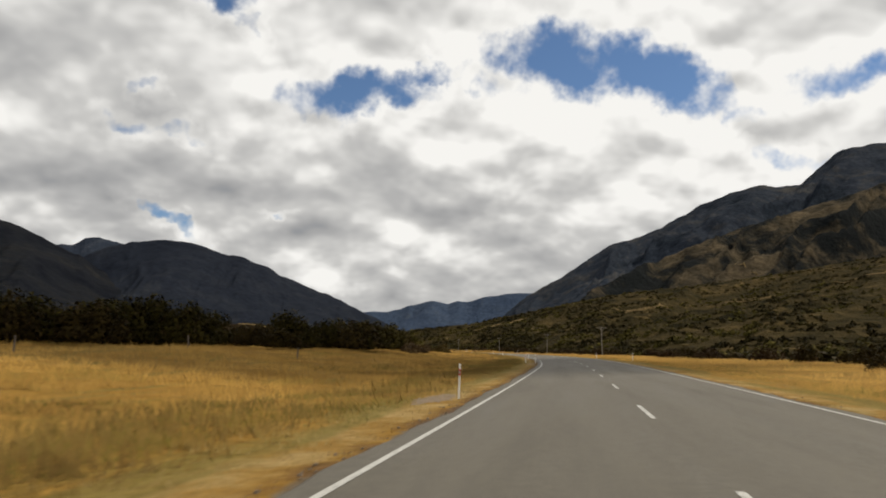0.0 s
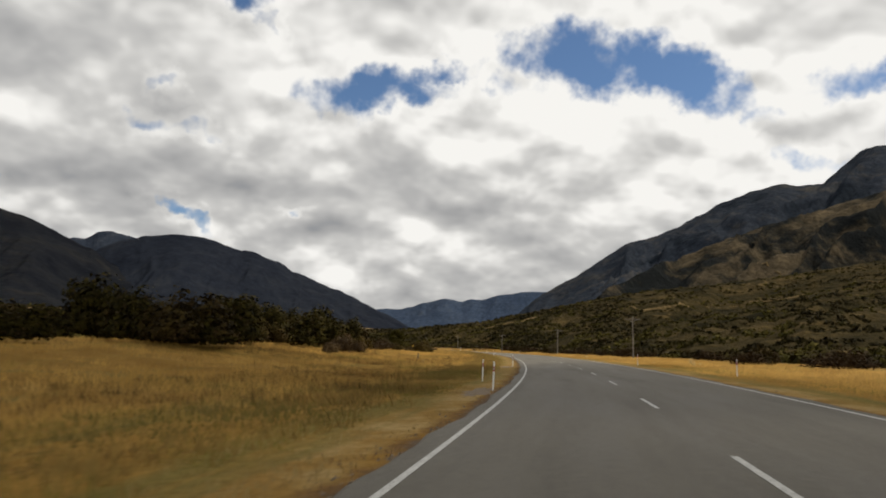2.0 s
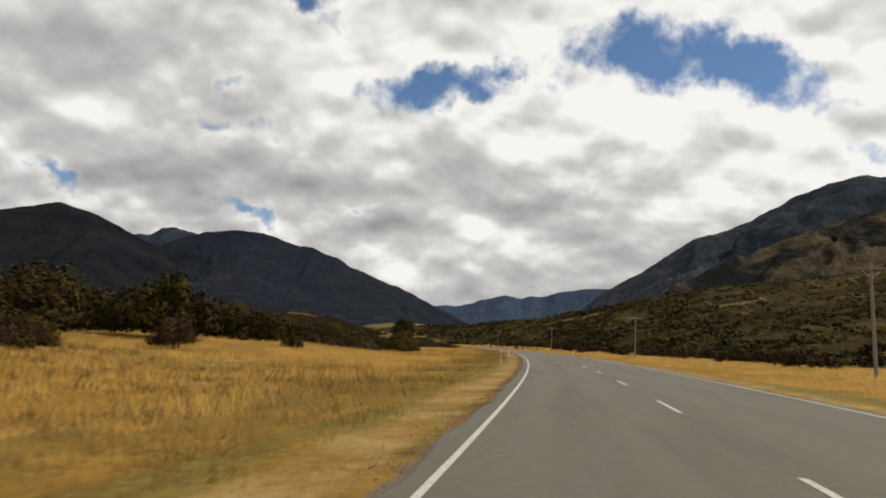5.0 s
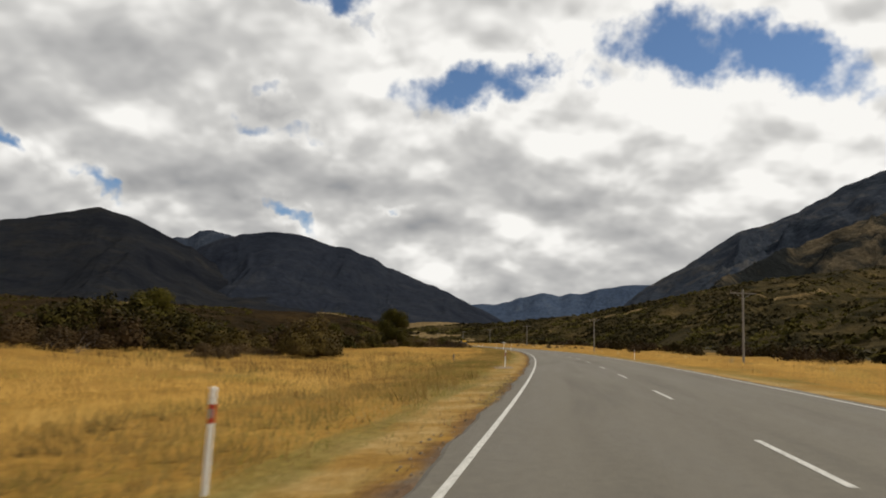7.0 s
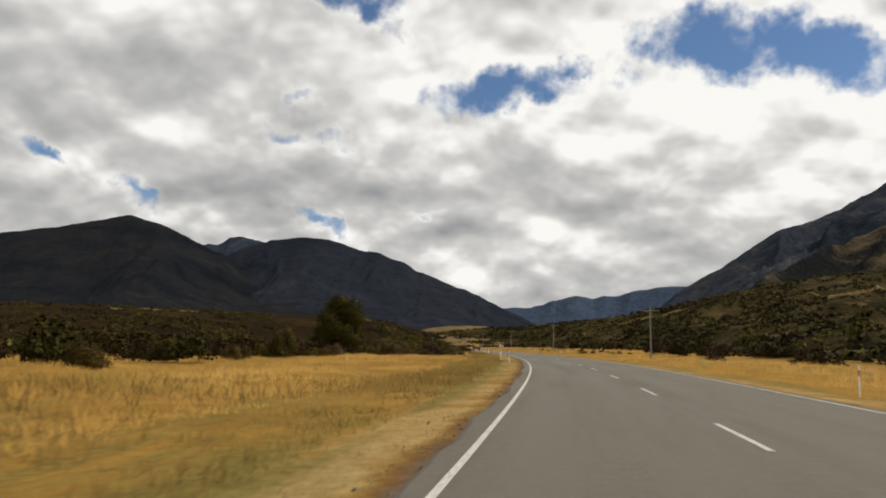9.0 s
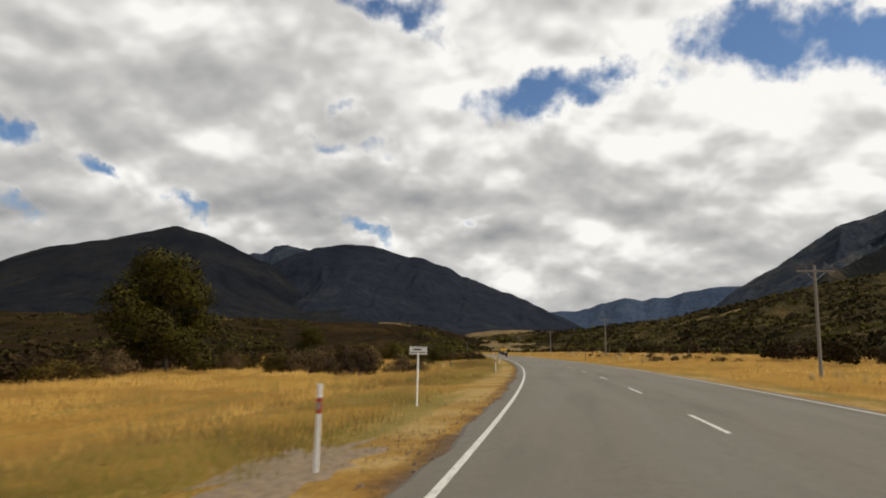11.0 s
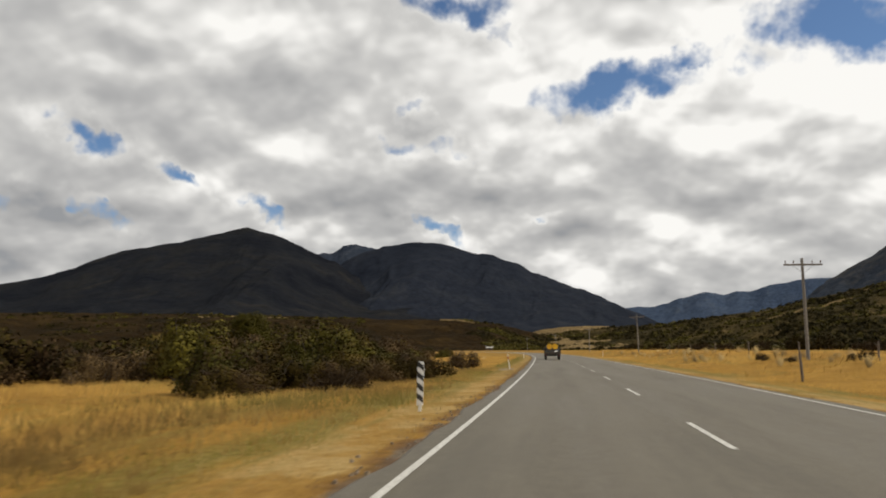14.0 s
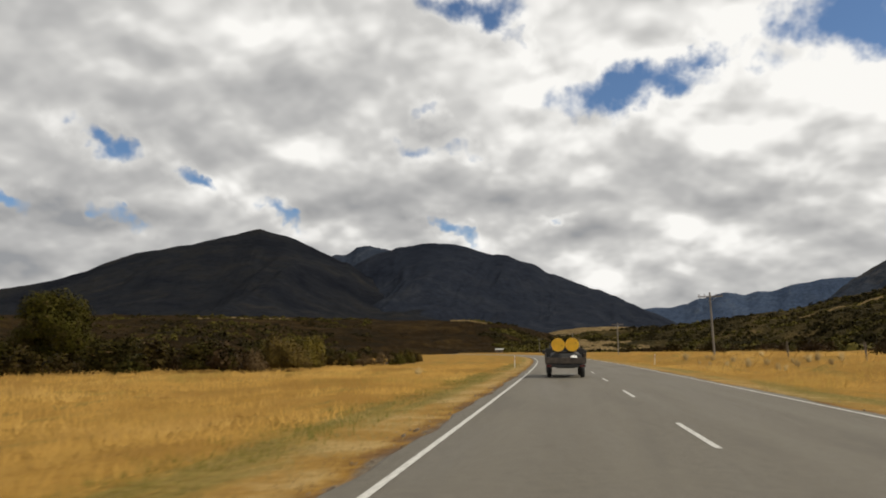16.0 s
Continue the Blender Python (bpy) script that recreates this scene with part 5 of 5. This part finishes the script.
pp = power_pole()
for i, (s, u) in enumerate(((393, 13.3), (468, 13.3), (318, 14.2), (243, 15.6), (168, 16.0), (543, 13.5), (618, 13.5), (693, 13.5))):
    x, y = on_road(s, u)
    m = pose(float(x), float(y), min(-0.2, float(ground_z(x, y))), 0, (0.6, -0.8, 0.4, 1.0, -0.5, 0.5, 0, 0)[i], heading(s) + 3)
    if i:
        copy_thing(pp, m)
    else:
        pp.matrix_basis = m

# ---------------------------------------------------------------- utility truck with drums


def ute():
    root = thing("pickup_truck", "old dark flat-deck pickup truck on the road", "truck")
    bm = bmesh.new()
    box(bm, -0.42, 0.42, -2.35, 2.3, 0.42, 0.56, 0.02)
    part("chassis", bm, M_BLACK, root)
    # cab, widest at the sills and narrowing to the roof
    bm = bmesh.new()
    box(bm, -0.84, 0.84, 0.1, 2.55, 0.42, 1.02, 0.06)
    body = part("cab", bm, M_UTE, root)
    bm = bmesh.new()
    vs = box(bm, -0.80, 0.80, 0.15, 1.50, 1.02, 1.52, 0.05)
    for v in bm.verts:
        if v.co.z > 1.3:
            v.co.x *= 0.86
            v.co.y = 0.78 + (v.co.y - 0.78) * 0.80
    part("roof", bm, M_UTE, body)
    bm = bmesh.new()
    box(bm, -0.58, 0.58, 0.148, 0.166, 1.08, 1.40, 0.006, Matrix.Translation((0, 0.02, 0)))
    part("rear_window", bm, M_GLASS, body, "dark rear window glass")
    for sx in (-1, 1):
        bm = bmesh.new()
        box(bm, sx * 0.98 - 0.09, sx * 0.98 + 0.09, 1.28, 1.36, 1.02, 1.22, 0.03)
        rod(bm, (sx * 0.84, 1.32, 1.08), (sx * 0.95, 1.32, 1.10), 0.012, n=6)
        part("mirror", bm, M_BLACK, body, "black wing mirror")
    bm = bmesh.new()
    for k in range(7):
        box(bm, -0.88 + k * 0.252, -0.88 + k * 0.252 + 0.246, -2.4, 0.02, 0.74, 0.80, 0.006)
    part("deck", bm, M_DECK, root, "worn timber deck")
    for sx in (-1, 1):
        bm = bmesh.new()
        box(bm, sx * 0.885 - 0.02, sx * 0.885 + 0.02, -2.4, 0.02, 0.80, 1.06, 0.01)
        part("side_board", bm, M_DECK, root)
    bm = bmesh.new()
    box(bm, -0.90, 0.90, -2.445, -2.405, 0.62, 0.88, 0.012)
    tail = part("tailgate", bm, M_DECK, root, "scuffed brown tailgate")
    bm = bmesh.new()
    box(bm, -0.90, 0.90, -0.04, 0.02, 0.80, 1.30, 0.02)
    part("headboard", bm, M_BLACK, root, "black steel headboard")
    bm = bmesh.new()
    box(bm, -0.86, 0.86, -2.40, -2.30, 0.46, 0.58, 0.02)
    bar = part("rear_bumper", bm, M_BLACK, root)
    for sx in (-1, 1):
        bm = bmesh.new()
        box(bm, sx * 0.72 - 0.10, sx * 0.72 + 0.10, -2.425, -2.40, 0.47, 0.57, 0.008)
        part("tail_light", bm, M_LAMP, bar, "red tail light")
    for sx in (-1, 1):
        for yy in (-1.45, 1.65):
            bm = bmesh.new()
            n = 28
            prof = [(0.20, -0.09), (0.30, -0.105), (0.335, -0.085), (0.345, 0.0), (0.335, 0.085), (0.30, 0.105), (0.20, 0.09)]
            rings = [[bm.verts.new((sx * 0.74 + w, yy + math.cos(6.2832 * k / n) * r, 0.345 + math.sin(6.2832 * k / n) * r)) for r, w in prof] for k in range(n)]
            for k in range(n):
                for j in range(len(prof) - 1):
                    bm.faces.new((rings[k][j], rings[k][j + 1], rings[(k + 1) % n][j + 1], rings[(k + 1) % n][j]))
            wheel = part("wheel", bm, M_RUBBER, root, "black worn tyre", True)
            bm = bmesh.new()
            rod(bm, (sx * 0.74 - 0.085, yy, 0.345), (sx * 0.74 + 0.085, yy, 0.345), 0.205, n=24)
            rod(bm, (sx * 0.74 - 0.10, yy, 0.345), (sx * 0.74 + 0.10, yy, 0.345), 0.07, n=14)
            part("rim", bm, M_STEEL, wheel, "dull steel rim")
    for sx in (-1, 1):
        bm = bmesh.new()
        box(bm, sx * 0.74 - 0.13, sx * 0.74 + 0.13, -1.06, -1.04, 0.20, 0.66, 0.005)
        part("mud_flap", bm, M_RUBBER, root)
    return root


def drum():
    root = thing("drum", "bright yellow drum lying on the truck's load", "drum", "yellow drums")
    bm = bmesh.new()
    n, L = 32, 0.88
    prof = [(0.0, 0.015), (0.27, 0.015), (0.272, 0.0), (0.30, 0.0), (0.302, 0.02), (0.29, 0.04), (0.29, 0.28), (0.303, 0.295), (0.29, 0.31), (0.29, 0.57), (0.303, 0.585), (0.29, 0.60), (0.29, 0.84), (0.302, 0.86), (0.30, 0.88), (0.272, 0.88), (0.27, 0.865), (0.0, 0.865)]
    rings = [[bm.verts.new((math.cos(6.2832 * k / n) * r, w, math.sin(6.2832 * k / n) * r)) for r, w in prof[1:-1]] for k in range(n)]
    for k in range(n):
        for j in range(len(prof) - 3):
            bm.faces.new((rings[k][j], rings[(k + 1) % n][j], rings[(k + 1) % n][j + 1], rings[k][j + 1]))
    bm.faces.new([rings[k][0] for k in range(n)][::-1])
    bm.faces.new([rings[k][-1] for k in range(n)])
    part("shell", bm, M_YELLOW, root)
    for rr, xx in ((0.035, 0.17), (0.02, -0.19)):
        bm = bmesh.new()
        rod(bm, (xx, 0.018, 0.0), (xx, 0.002, 0.0), rr, n=12)
        part("bung", bm, M_YELLOW2, root, "orange-yellow bung")
    return root


def load_heap(w, d, h, mat, label, seed, cat):
    bm = bmesh.new()
    bmesh.ops.create_icosphere(bm, subdivisions=3, radius=1.0)
    for v in bm.verts:
        p = v.co.copy()
        k = 1 + 0.22 * noise.noise(p * 2.2 + Vector((seed, 0, 0)))
        v.co = Vector((math.copysign(abs(p.x) ** 0.6, p.x) * w * k, math.copysign(abs(p.y) ** 0.6, p.y) * d * k, max(0.0, (p.z + 0.35)) / 1.35 * h * k))
    me = bpy.data.meshes.new("load")
    bm.to_mesh(me)
    bm.free()
    me.materials.append(mat)
    me.polygons.foreach_set("use_smooth", np.ones(len(me.polygons), bool))
    return tagged(new("load", me), label, cat)


SU, UU_ = 430.2, -1.49
tx, ty = (float(v) for v in on_road(SU, UU_))
base = pose(tx, ty, 0.012 + float(bank_z(SU, UU_)), 0, -float(np.interp(SU, *zip(*BANK))), heading(SU))
ute().matrix_basis = base
load_heap(0.72, 1.0, 0.36, M_TARP, "dark tarpaulin-covered load on the truck deck", 3, "load").matrix_basis = base @ pose(0, -1.25, 0.80)
load_heap(0.16, 0.14, 0.17, M_WHITE, "small white bag tucked beside the load", 9, "bag").matrix_basis = base @ pose(0.36, -2.30, 0.80)
d1 = drum()
d1.matrix_basis = base @ pose(-0.31, -2.15, 1.44, 0, 10, 0)
copy_thing(d1, base @ pose(0.31, -2.12, 1.45, 0, -25, 0))

# ---------------------------------------------------------------- far shed
root = thing("shed", "small far farm shed with a pale iron roof", "shed")
bm = bmesh.new()
box(bm, -3.2, 3.2, -2.2, 2.2, -0.5, 2.3, 0.02)
part("wall", bm, M_WOOD, root)
bm = bmesh.new()
for sy in (-1, 1):
    q = [bm.verts.new(v) for v in ((-3.6, sy * 2.7, 2.2), (3.6, sy * 2.7, 2.2), (3.6, 0, 3.5), (-3.6, 0, 3.5))]
    q2 = [bm.verts.new((v.co.x, v.co.y, v.co.z + 0.08)) for v in q]
    bm.faces.new(q)
    bm.faces.new(q2)
    for a in range(4):
        bm.faces.new((q[a], q[(a + 1) % 4], q2[(a + 1) % 4], q2[a]))
part("roof", bm, M_IRON, root, "pale iron roof")
bm = bmesh.new()
box(bm, -0.9, 0.9, -2.24, -2.2, 0.0, 2.0, 0.01)
part("door", bm, M_BLACK, root, "dark doorway")
root.matrix_basis = pose(-149, 850, float(ground_z(-149.0, 850.0)) + 0.2, 0, 0, 20) @ Matrix.Scale(0.75, 4)
